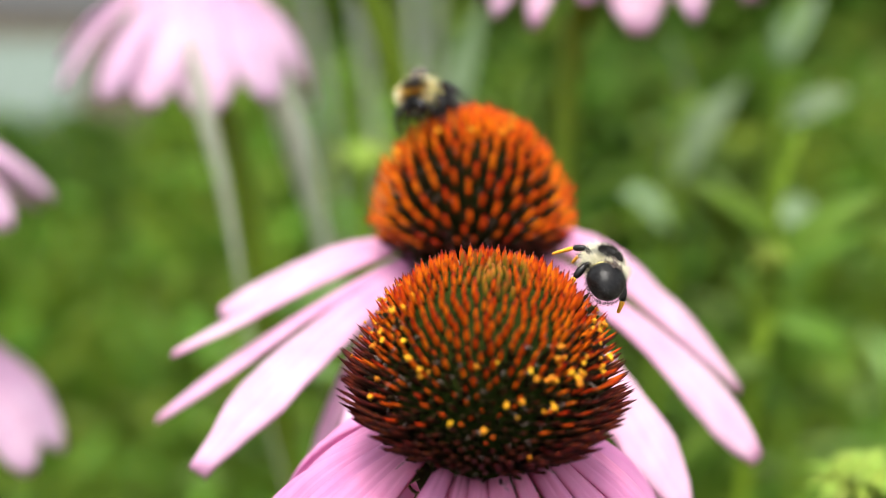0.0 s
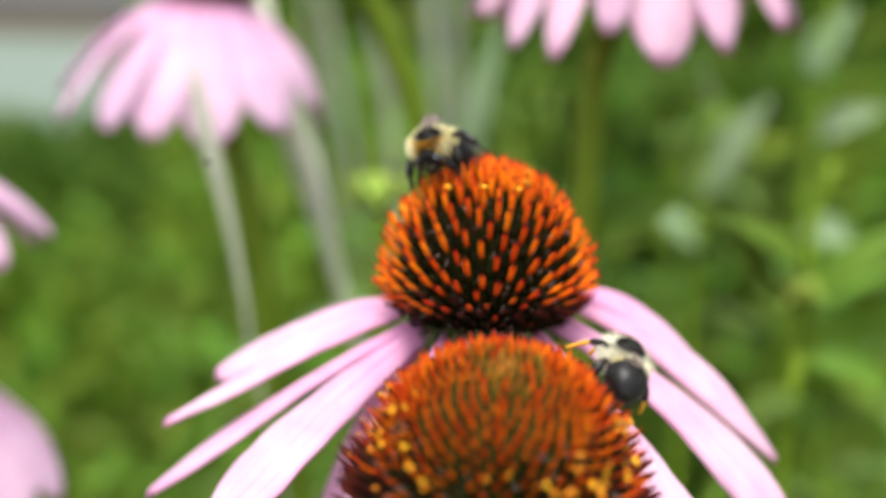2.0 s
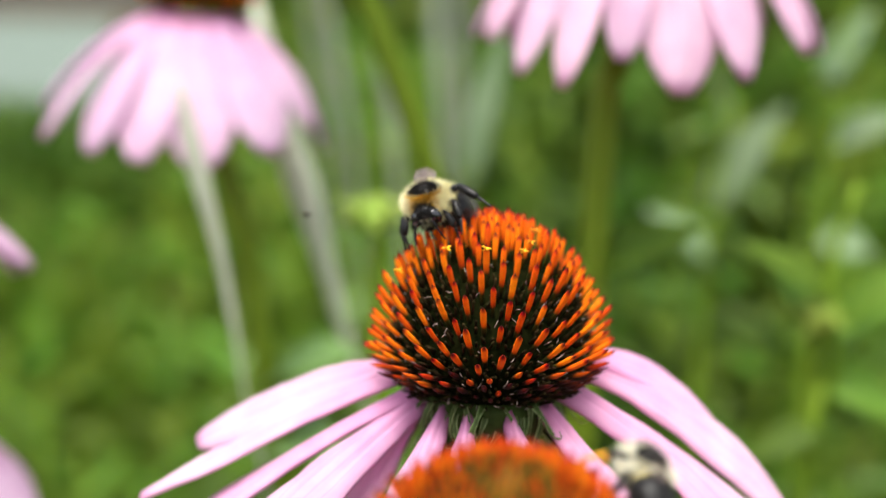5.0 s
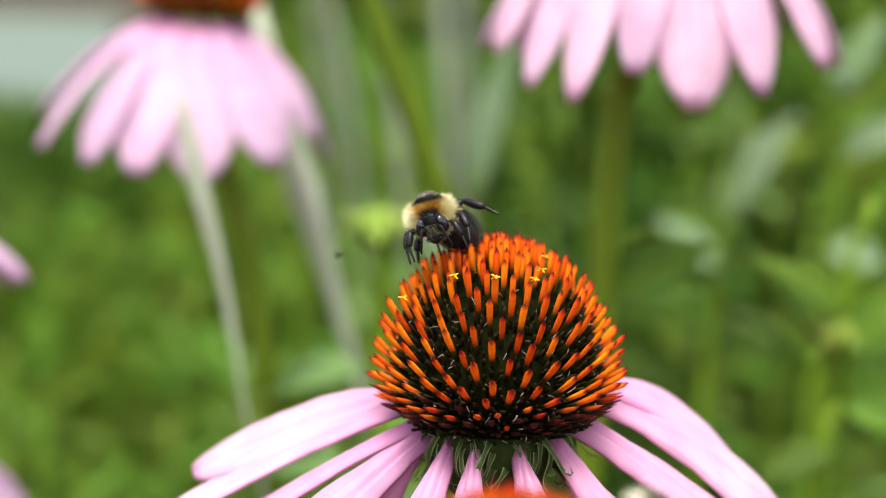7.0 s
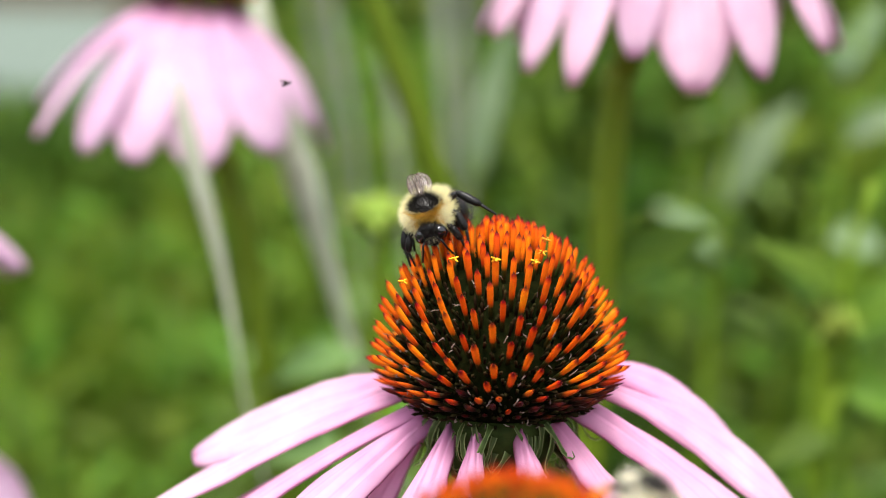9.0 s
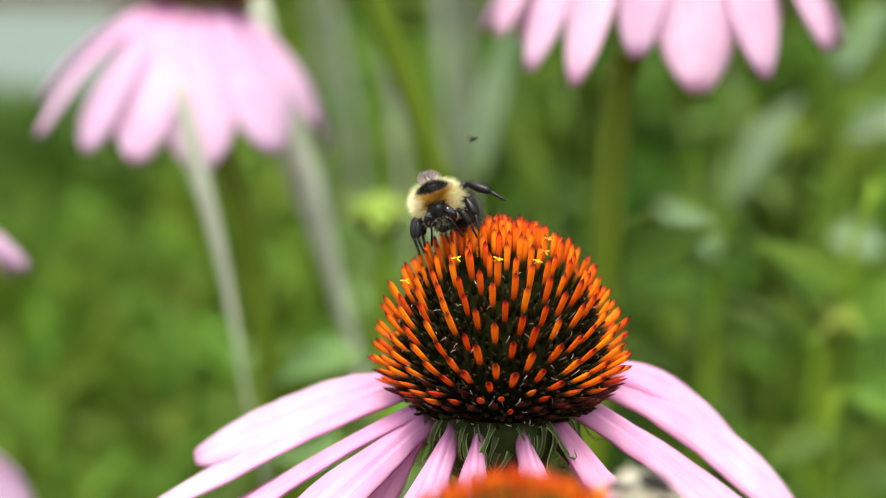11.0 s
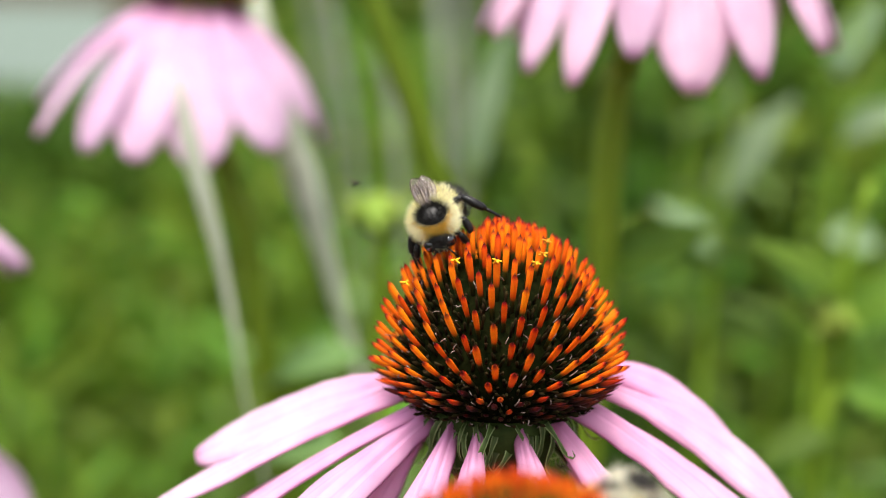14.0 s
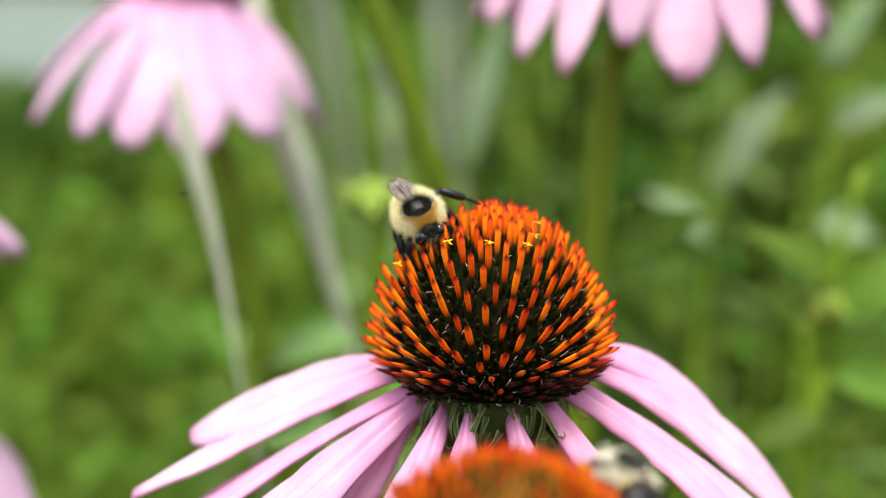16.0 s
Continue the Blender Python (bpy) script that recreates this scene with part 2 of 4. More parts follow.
CUP = plain("cup_green", (0.02, 0.035, 0.006), (0.05, 0.075, 0.014), 300.0, 0.7, 0.1, relief=0.0002)
CHITIN = plain("bee_chitin_black", (0.004, 0.004, 0.004), (0.011, 0.010, 0.009), 900.0, 0.38, 0.25, relief=0.00006)
EYE = plain("bee_eye_black", (0.006, 0.006, 0.008), (0.012, 0.012, 0.014), 3000.0, 0.10, 0.8)
POLLEN_LEG = plain("pollen_orange", (0.75, 0.30, 0.02), (0.90, 0.48, 0.05), 1800.0, 0.75, 0.2, relief=0.0001)


def wing_material():
    m, nt, b = material("bee_wing_membrane", 0.25, 0.6)
    n = noise_tex(nt, 900.0, 3.0)
    nt.links.new(ramp(nt, n, ((0.3, (0.11, 0.08, 0.07)), (0.7, (0.24, 0.19, 0.17)))), b.inputs["Base Color"])
    b.inputs["Alpha"].default_value = 0.38
    return m


WING = wing_material()
VEIN = plain("bee_wing_vein", (0.05, 0.035, 0.025), (0.09, 0.06, 0.04), 900.0, 0.5, 0.3)


# ---- building helpers ----
def made(name, verts, faces, mats, smooth=True, along=None, across=None, slots=None):
    me = bpy.data.meshes.new(name)
    me.from_pydata([tuple(v) for v in verts], [], faces)
    for m in (mats if isinstance(mats, (list, tuple)) else [mats]):
        me.materials.append(m)
    for key, values in (("along", along), ("across", across)):
        if values is not None:
            me.attributes.new(key, "FLOAT", "POINT").data.foreach_set("value", np.asarray(values, dtype=np.float32))
    if slots is not None:
        me.polygons.foreach_set("material_index", slots)
    if smooth:
        me.shade_smooth()
    me.update()
    return me


def part(name, me, parent=None, m=None, label=""):
    ob = new(name, me)
    if parent:
        ob.parent = parent
    if m is not None:
        ob.matrix_basis = m
    return tagged(ob, label)


def thing(name, x, y, z, label, category, group=""):
    ob = new(name)
    ob.empty_display_size = 0.01
    ob.matrix_basis = Matrix.Translation((x, y, z))
    return tagged(ob, label, category, group)


class Heap:
    """Collects many small pieces into one mesh."""

    def __init__(self):
        self.v, self.f, self.a = [], [], []

    def add(self, verts, faces, along=None, m=None):
        k = len(self.v)
        self.v += [tuple(m @ Vector(p)) for p in verts] if m is not None else [tuple(p) for p in verts]
        self.f += [tuple(i + k for i in f) for f in faces]
        self.a += list(along) if along is not None else [0.5] * len(verts)

    def mesh(self, name, mat, smooth=True):
        return made(name, self.v, self.f, mat, smooth, self.a)


def lathe(profile, sides, squash=1.0):
    """Verts and faces of a turned form; profile rows (r, z) from bottom to top, closed at both ends."""
    v, f, a = [], [], []
    n = len(profile)
    for j, (r, z) in enumerate(profile):
        for i in range(sides):
            w = 2 * math.pi * i / sides
            v.append((r * math.cos(w), r * math.sin(w) * squash, z))
            a.append(j / (n - 1))
    for j in range(n - 1):
        for i in range(sides):
            k = (i + 1) % sides
            f.append((j * sides + i, j * sides + k, (j + 1) * sides + k, (j + 1) * sides + i))
    f.append(tuple(reversed(range(sides))))
    f.append(tuple(range((n - 1) * sides, n * sides)))
    return v, f, a


def tube(points, radii, sides=8):
    """Verts and faces of a tube along points."""
    pts = [Vector(p) for p in points]
    v, f, a = [], [], []
    ref = Vector((0.31, 0.87, 0.17))
    for j, p in enumerate(pts):
        d = (pts[min(j + 1, len(pts) - 1)] - pts[max(j - 1, 0)]).normalized()
        s = d.cross(ref).normalized()
        u = s.cross(d)
        r = radii[j] if isinstance(radii, (list, tuple)) else radii
        for i in range(sides):
            w = 2 * math.pi * i / sides
            v.append(p + (s * math.cos(w) + u * math.sin(w)) * r)
            a.append(j / (len(pts) - 1))
    for j in range(len(pts) - 1):
        for i in range(sides):
            k = (i + 1) % sides
            f.append((j * sides + i, (j + 1) * sides + i, (j + 1) * sides + k, j * sides + k))
    f.append(tuple(range(sides)))
    f.append(tuple(reversed(range((len(pts) - 1) * sides, len(pts) * sides))))
    return v, f, a


def curve_points(points, n):
    """A smooth line through a few points (Catmull-Rom)."""
    p = [Vector(q) for q in points]
    p = [p[0] * 2 - p[1]] + p + [p[-1] * 2 - p[-2]]
    out = []
    segs = len(p) - 3
    for k in range(n + 1):
        x = k / n * segs
        i = min(int(x), segs - 1)
        t = x - i
        a, b, c, d = p[i:i + 4]
        out.append(0.5 * ((2 * b) + (c - a) * t + (2 * a - 5 * b + 4 * c - d) * t * t + (3 * b - a - 3 * c + d) * t ** 3))
    return out


def ellipsoid(rx, ry, rz, seg=16, rings=10):
    prof = [(max(0.02, math.sin(math.pi * k / rings)), -math.cos(math.pi * k / rings)) for k in range(rings + 1)]
    v, f, a = lathe(prof, seg)
    return [(x * rx, y * ry, z * rz) for x, y, z in v], f, a


def petal(base, tip, width, arch, rng, root=0.34, widest=0.62, curl=0.16, twist=0.0, roll=0.0, narrow_tip=False, thick=0.00022, nu=9, nv=22, out=None, ragged=0.0):
    """A strap-shaped ray petal from base to tip, arched upwards, ribbed lengthwise, with a notched end."""
    b, t = Vector(base), Vector(tip)
    radial = out or Vector((t.x - b.x, t.y - b.y, 0))
    radial = radial.normalized()
    chord = (t - b).normalized()
    lift = (Vector((0, 0, 1)) - chord * chord.z).normalized()
    c = (b + t) * 0.5 + lift * arch * 2.0
    side0 = radial.cross(Vector((0, 0, 1))).normalized()
    phase, notch = rng.uniform(0, 6), rng.uniform(0.012, 0.03)
    top, low, al, ac = [], [], [], []
    for j in range(nv + 1):
        v = j / nv
        p = b * (1 - v) ** 2 + c * 2 * v * (1 - v) + t * v * v
        d = ((c - b) * (1 - v) + (t - c) * v).normalized()
        ang = roll * min(1.0, 0.35 + 2.2 * v) + twist * v
        side = Matrix.Rotation(ang, 3, d) @ side0
        n = side.cross(d).normalized()
        if v < widest:
            w = root + (1 - root) * (0.62 * v / widest + 0.38 * math.sin(0.5 * math.pi * v / widest))
        elif narrow_tip:
            w = 0.30 + 0.70 * (0.5 + 0.5 * math.cos(math.pi * (v - widest) / (1 - widest)))
        else:
            q = (v - widest) / (1 - widest)
            w = max(0.10, (1 - q ** 2.6)) ** 0.62
        w *= width * 0.5
        wave = 0.05 * width * math.sin(7 * v + phase)
        for i in range(nu + 1):
            u = 2 * i / nu - 1
            edge = ragged * width * 0.12 * noise.noise(Vector((v * 14, u * 2, phase))) * abs(u) ** 3
            h = -curl * width * u * u * (0.4 + 0.6 * (1 - v)) + 0.028 * width * math.cos(2.5 * math.pi * u) + wave * u * 0.8
            back = -notch * (t - b).length * max(0.0, math.cos(3 * math.pi * u)) * max(0.0, v - 0.9) * 10
            q = p + side * (u * w + edge) + n * h + d * back
            top.append(q + n * thick)
            low.append(q - n * thick)
            al.append(v)
            ac.append(u * 0.5 + 0.5)
    m = (nu + 1) * (nv + 1)
    f = []
    for j in range(nv):
        for i in range(nu):
            k = j * (nu + 1) + i
            f.append((k, k + 1, k + nu + 2, k + nu + 1))
            f.append((m + k + nu + 1, m + k + nu + 2, m + k + 1, m + k))
    rim = [i for i in range(nu + 1)] + [j * (nu + 1) + nu for j in range(1, nv + 1)] + [nv * (nu + 1) + i for i in range(nu - 1, -1, -1)] + [j * (nu + 1) for j in range(nv - 1, 0, -1)]
    for i, k in enumerate(rim):
        l = rim[(i + 1) % len(rim)]
        f.append((l, k, m + k, m + l))
    return top + low, f, al + al, ac + ac


def leaf(length, width, droop, fold, nu=4, nv=8, thick=0.0002):
    """A lance-shaped leaf along +x from the origin, folded along its midrib; verts and faces."""
    top, low, al = [], [], []
    for j in range(nv + 1):
        v = j / nv
        w = max(0.03, math.sin(math.pi * min(1.0, 0.06 + v * 0.94) ** 0.8)) * width * 0.5
        x, z = length * v * (1 - 0.15 * droop * v), -droop * length * v * v * 0.6
        for i in range(nu + 1):
            u = 2 * i / nu - 1
            q = Vector((x, u * w, z + fold * abs(u) * w + 0.06 * w * math.sin(9 * v + 2 * u)))
            top.append(q + Vector((0, 0, thick)))
            low.append(q - Vector((0, 0, thick)))
            al.append(v)
    m = len(top)
    f = []
    for j in range(nv):
        for i in range(nu):
            k = j * (nu + 1) + i
            f.append((k, k + nu + 1, k + nu + 2, k + 1))
            f.append((m + k + 1, m + k + nu + 2, m + k + nu + 1, m + k))
    rim = [i for i in range(nu + 1)] + [j * (nu + 1) + nu for j in range(1, nv + 1)] + [nv * (nu + 1) + i for i in range(nu - 1, -1, -1)] + [j * (nu + 1) for j in range(nv - 1, 0, -1)]
    for i, k in enumerate(rim):
        l = rim[(i + 1) % len(rim)]
        f.append((k, l, m + l, m + k))
    return top + low, f, al + al


def aim(p, d, roll=0.0):
    """A pose at p whose z axis points along d."""
    return Matrix.Translation(p) @ Vector(d).to_track_quat("Z", "Y").to_matrix().to_4x4() @ Matrix.Rotation(roll, 4, "Z")


# ---- coneflowers ----
def palea_form(kind):
    """A stiff pointed bract of unit length along z."""
    if kind == "blunt":
        prof = [(0.055, 0.0), (0.068, 0.40), (0.080, 0.66), (0.080, 0.84), (0.052, 0.92), (0.018, 0.96), (0.005, 1.0)]
    elif kind == "sharp":
        prof = [(0.055, 0.0), (0.085, 0.35), (0.095, 0.58), (0.065, 0.78), (0.028, 0.92), (0.006, 1.0)]
    else:
        prof = [(0.040, 0.0), (0.060, 0.35), (0.062, 0.60), (0.044, 0.80), (0.020, 0.93), (0.004, 1.0)]
    v, f, _ = lathe(prof, 7, 0.80)
    # a slight inward bend towards the tip
    v = [(x, y + 0.10 * z * z, z) for x, y, z in v]
    return v, f, [z for x, y, z in v]


def dome(phi, radius, high, low, blunt=0.92):
    """A point of the cone's bed at the polar angle phi."""
    r = radius * math.sin(phi) ** blunt if phi < math.pi / 2 else radius * math.sin(phi)
    return r, (high if phi < math.pi / 2 else low) * math.cos(phi)


GOLDEN = math.pi * (3 - math.sqrt(5))


def cone_head(flower, head, rng, count, radius, high, low, phi_max, q, length, kinds, facing, withered=220, blunt=0.92, lean_by=(0.46, 0.30), bed=None, most=1.35, florets=3):
    """The flower's cone: a bed of florets set with pointed bracts in spirals. Bracts on the side of `facing` are pieces of their own."""
    prof = [(max(0.0004, dome(p, radius, high, low, blunt)[0]), dome(p, radius, high, low, blunt)[1]) for p in [phi_max + 0.25 - k * (phi_max + 0.24) / 24 for k in range(25)]]
    v, f, a = lathe(prof, 40)
    cone = part("cone", made("cone", v, f, bed or CORE_SHADED, along=a), flower, head, "domed cone bristling with orange bracts")
    shared, heaps, rest = {}, {}, Heap()
    spots = []
    for k in range(count):
        s = (k + 0.5) / count
        phi = phi_max * s ** q
        az = k * GOLDEN + rng.uniform(-0.03, 0.03)
        r, z = dome(phi, radius, high, low, blunt)
        lean = min(most, phi * (lean_by[0] + lean_by[1] * min(1.0, phi / 1.9))) + rng.uniform(-0.05, 0.05)
        d = Vector((math.cos(az) * math.sin(lean), math.sin(az) * math.sin(lean), math.cos(lean)))
        p = Vector((r * math.cos(az), r * math.sin(az), z))
        spots.append((s, phi, az, p, d))
    order = sorted(range(count), key=lambda k: spots[k][3].dot(facing))
    near = set(order[-min(count, 300):]) if facing.length else set()
    for k, (s, phi, az, p, d) in enumerate(spots):
        kind, mat, size, girth = kinds(s, rng)
        size *= length(s) * rng.uniform(0.88, 1.12)
        m = aim(p - d * 0.0006, d) @ Matrix.Diagonal((size * girth, size * girth, size, 1))
        # the bend faces the cone's axis
        if k in near:
            if (kind, mat.name) not in shared:
                v, f, a = palea_form(kind)
                shared[kind, mat.name] = made("palea", v, f, mat, along=a)
            part("palea", shared[kind, mat.name], cone, m)
        else:
            v, f, a = palea_form(kind)
            heaps.setdefault(mat.name, Heap()).add(v, f, a, m)
        # dark brown disc florets crowd between the bracts, shade there put into their colour
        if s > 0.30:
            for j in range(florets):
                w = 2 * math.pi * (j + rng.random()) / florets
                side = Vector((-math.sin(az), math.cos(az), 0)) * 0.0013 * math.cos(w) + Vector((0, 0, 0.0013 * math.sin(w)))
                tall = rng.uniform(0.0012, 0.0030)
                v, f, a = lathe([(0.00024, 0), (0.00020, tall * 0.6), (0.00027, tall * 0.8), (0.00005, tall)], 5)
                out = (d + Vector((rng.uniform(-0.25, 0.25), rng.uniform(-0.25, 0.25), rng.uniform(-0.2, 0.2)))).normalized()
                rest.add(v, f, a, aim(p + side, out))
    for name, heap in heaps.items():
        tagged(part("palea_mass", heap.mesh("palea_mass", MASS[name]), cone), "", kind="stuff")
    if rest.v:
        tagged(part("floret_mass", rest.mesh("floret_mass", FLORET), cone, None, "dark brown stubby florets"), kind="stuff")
    if withered:
        curls = Heap()
        for _ in range(withered):
            s = rng.uniform(0.25, 1.0)
            phi, az = phi_max * s ** q, rng.uniform(0, 6.283)
            r, z = dome(phi, radius, high, low, blunt)
            d = Vector((math.cos(az) * math.sin(phi * 0.85), math.sin(az) * math.sin(phi * 0.85), math.cos(phi * 0.85)))
            p = Vector((r * math.cos(az), r * math.sin(az), z)) + d * rng.uniform(0.0012, 0.0026)
            bend = Vector((rng.uniform(-1, 1), rng.uniform(-1, 1), rng.uniform(-1, 1))) * 0.0007
            v, f, a = tube([p, p + d * 0.0004 + bend * 0.5, p + d * 0.0006 + bend * 1.2], [0.00009, 0.00008, 0.00004], 4)
            curls.add(v, f, a)
        tagged(part("style_mass", curls.mesh("style_mass", WITHERED), cone, None, "tiny curled withered styles"), kind="stuff")
    return cone, spots


def pollen_grain(rng):
    """A crumbly, knobbly clump of pollen."""
    v, f, a = ellipsoid(1, 1, 0.8, 12, 9)
    seed = Vector((rng.uniform(0, 50), rng.uniform(0, 50), 0))
    stretch = Vector((rng.uniform(0.7, 1.4), rng.uniform(0.6, 1.1), 1))
    return [tuple(Vector((p[0] * stretch.x, p[1] * stretch.y, p[2])) * max(0.3, 1 + 1.1 * noise.noise(Vector(p) * 1.9 + seed))) for p in v], f, a


def curled_bract(rng, length, width):
    """A narrow green sepal that hangs from the cup and curls at its end."""
    turn, curl = radians(rng.uniform(-75, -30)), radians(rng.choice((-1, -1, 1)) * rng.uniform(60, 260))
    x = z = 0.0
    n, top, low = 9, [], []
    for j in range(n + 1):
        q = j / n
        w = width * 0.5 * max(0.06, (1 - q) ** 0.6) * (1 + 0.25 * math.sin(11 * q + width * 9000))
        a = turn - radians(45) * min(1, 2 * q) + curl * max(0.0, q - 0.35) ** 1.5 * 1.9
        sx, sz = -math.sin(a), math.cos(a)
        for u in (-1, 0, 1):
            h = 0.35 * w * abs(u)
            top.append((x + sx * (h + 0.00009), u * w, z + sz * (h + 0.00009)))
            low.append((x + sx * (h - 0.00009), u * w, z + sz * (h - 0.00009)))
        x, z = x + math.cos(a) * length / n, z + math.sin(a) * length / n
    m, f = len(top), []
    for j in range(n):
        for i in range(2):
            k = j * 3 + i
            f += [(k, k + 3, k + 4, k + 1), (m + k + 1, m + k + 4, m + k + 3, m + k)]
        for i in (0, 2):
            k = j * 3 + i
            f.append((k, k + 3, m + k + 3, m + k) if i else (k + 3, k, m + k, m + k + 3))
    return made("bract", top + low, f, SEPAL, across=[0.0, 0.5, 1.0] * (2 * (n + 1)))


def under_head(flower, head, rng, base_r, base_z, bracts, stem_points, stem_r):
    """The green cup of bracts under the cone, and the stem to the ground."""
    prof = [(stem_r, base_z - 0.0140), (stem_r * 1.5, base_z - 0.0125), (base_r * 0.62, base_z - 0.0100), (base_r * 0.80, base_z - 0.0055), (base_r * 0.95, base_z - 0.0015), (base_r * 0.9, base_z - 0.0002)]
    v, f, a = lathe(prof, 28)
    v = [(x * (1 + 0.05 * math.sin(14 * math.atan2(y, x))), y * (1 + 0.05 * math.sin(14 * math.atan2(y, x))), z) for x, y, z in v]
    cup = part("cup", made("cup", v, f, CUP), flower, head, "green cup under the cone")
    for k in range(bracts):
        az = 2 * math.pi * k / bracts + rng.uniform(-0.12, 0.12)
        tier = k % 3
        me = curled_bract(rng, rng.uniform(0.0045, 0.0090), rng.uniform(0.0005, 0.0012))
        m = Matrix.Rotation(az, 4, "Z") @ Matrix.Translation((base_r * (0.98, 0.96, 0.86)[tier], 0, base_z - (0.0004, 0.0020, 0.0045)[tier])) @ Matrix.Rotation(radians(rng.uniform(-35, 35)), 4, "X")
        part("bract", me, cup, m)
    origin = flower.matrix_basis.translation
    top = head @ Vector((0, 0, base_z - 0.012))
    pts = curve_points([top] + [Vector(p) - origin for p in stem_points], 22)
    v, f, a = tube(pts, [stem_r * (1.0 + 0.35 * k / 22) for k in range(23)], 10)
    part("stem", made("stem", v, f, STEM), flower, None, "rough green stem")
    return cup


# low rows take darker bracts, their pigment mixed with shade in the colour
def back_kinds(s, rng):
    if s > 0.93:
        return "sharp", PALEA_MAROON_SHADED, 0.70, 0.75
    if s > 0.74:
        return "sharp", PALEA_LOW_SHADED if rng.random() < 0.9 - 4.2 * (s - 0.74) else PALEA_MAROON_SHADED, 0.86, 0.80
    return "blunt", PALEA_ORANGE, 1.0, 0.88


def far_kinds(s, rng):
    return "sharp", PALEA_ORANGE, 0.9, 1.1


def front_kinds(s, rng):
    if s < 0.012:
        return "needle", PALEA_GREEN, 0.85, 2.2
    if s < 0.07:
        return "sharp", PALEA_GREEN if rng.random() < 0.9 - 9.0 * s else PALEA_RUSSET, 1.0, 1.25
    if s < 0.30:
        return "sharp", PALEA_RUSSET, 1.0, 1.08
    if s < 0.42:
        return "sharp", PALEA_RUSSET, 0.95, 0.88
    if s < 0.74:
        return "sharp", PALEA_LOW_SHADED if rng.random() < 0.75 - 2.2 * (s - 0.42) else PALEA_MAROON_SHADED, 1.00, 0.52
    return "needle", PALEA_MAROON_SHADED, 1.15, 0.80


# the flower on which the camera ends
BACK = Vector((0.0006, 0.0, 0.7949))
BACK_TURN = Matrix.Rotation(radians(-6), 4, "X")


def back_flower():
    rng = random.Random(11)
    fl = thing("coneflower", BACK.x, 0.03, 0.0, "pink coneflower with drooping petals and a bristly orange cone", "flower", "coneflowers")
    at = Matrix.Translation(BACK - fl.matrix_basis.translation) @ BACK_TURN
    upright = BACK_TURN.inverted()
    cone, spots = cone_head(fl, at, rng, 415, 0.0140, 0.0161, 0.0092, radians(131), 0.85, lambda s: 0.0062 + 0.0012 * s,
                            back_kinds, Vector((0, -1, 0.35)), 340, 0.98, (0.40, 0.34), None, 1.36, 4)
    under_head(fl, at, rng, 0.0108, -0.0066, 72, [(0.002, 0.008, 0.74), (0.003, 0.02, 0.5), (BACK.x, 0.03, -0.01)], 0.0026)
    # azimuth, reach and height of the root, tip (world), width, arch, and how the petal ends
    for root, r, z, tip, width, arch, narrow, roll, twist, deep, ragged in (
            (158, 0.0114, -0.0016, (-0.0478, 0.0100, 0.7752), 0.0148, 0.0016, False, -0.40, 0.0, False, 1.0),
            (174, 0.0114, -0.0032, (-0.0545, 0.0000, 0.7690), 0.0092, 0.0010, True, -0.25, 0.2, False, 0.3),
            (189, 0.0110, -0.0056, (-0.0570, -0.0030, 0.7570), 0.0108, 0.0016, False, -0.20, 0.1, True, 0.3),
            (202, 0.0106, -0.0066, (-0.0440, -0.0300, 0.7570), 0.0128, 0.0026, True, -0.42, 0.1, False, 0.3),
            (176, 0.0100, -0.0074, (-0.0290, 0.0040, 0.7480), 0.0115, 0.0016, False, -0.75, 0.0, True, 0.3),
            (231, 0.0102, -0.0074, (-0.0170, -0.0400, 0.7600), 0.0108, 0.0016, False, -0.10, 0.0, False, 0.3),
            (254, 0.0102, -0.0076, (-0.0050, -0.0430, 0.7590), 0.0102, 0.0016, False, 0.0, 0.0, False, 0.3),
            (290, 0.0102, -0.0076, (0.0140, -0.0430, 0.7590), 0.0108, 0.0016, False, 0.05, 0.0, False, 0.3),
            (325, 0.0106, -0.0066, (0.0385, -0.0250, 0.7505), 0.0130, 0.0022, False, 0.30, 0.0, False, 1.0),
            (349, 0.0112, -0.0036, (0.0540, -0.0060, 0.7540), 0.0146, 0.0034, False, 0.46, 0.0, False, 0.3),
            (7, 0.0114, -0.0016, (0.0532, 0.0110, 0.7620), 0.0136, 0.0048, False, 0.46, 0.0, False, 0.3),
            (26, 0.0114, -0.0002, (0.0445, 0.0200, 0.7680), 0.0122, 0.0066, False, 0.40, 0.0, True, 0.3),
            (42, 0.0102, -0.0070, (0.0240, 0.0260, 0.7450), 0.0100, 0.0030, False, 0.4, 0.0, True, 0.3),
            (95, 0.0102, -0.0070, (-0.0020, 0.0380, 0.7450), 0.0105, 0.0030, False, 0.0, 0.0, True, 0.3)):
        d = upright @ (Vector(tip) - BACK)
        az = radians(root)
        base = (r * math.cos(az), r * math.sin(az), z)
        v, f, a, c = petal(base, d, width, arch, rng, root=0.13, widest=0.66, narrow_tip=narrow, twist=twist, roll=roll, ragged=ragged)
        part("petal", made("petal", v, f, PETAL_DEEP if deep else PETAL, along=a, across=c), fl, at)
    # open yellow stigmas on the upper bracts
    for az, phi in ((-120, 46), (-93, 45), (-68, 46), (-60, 41), (-48, 33), (-150, 60)):
        w, p = radians(az), radians(phi)
        r, z = dome(p, 0.0140, 0.0161, 0.0092, 0.98)
        n = p * (0.40 + 0.40 * p / 1.9)
        q = Vector((math.cos(w) * (r + 0.0058 * math.sin(n)), math.sin(w) * (r + 0.0058 * math.sin(n)), z + 0.0058 * math.cos(n)))
        heap = Heap()
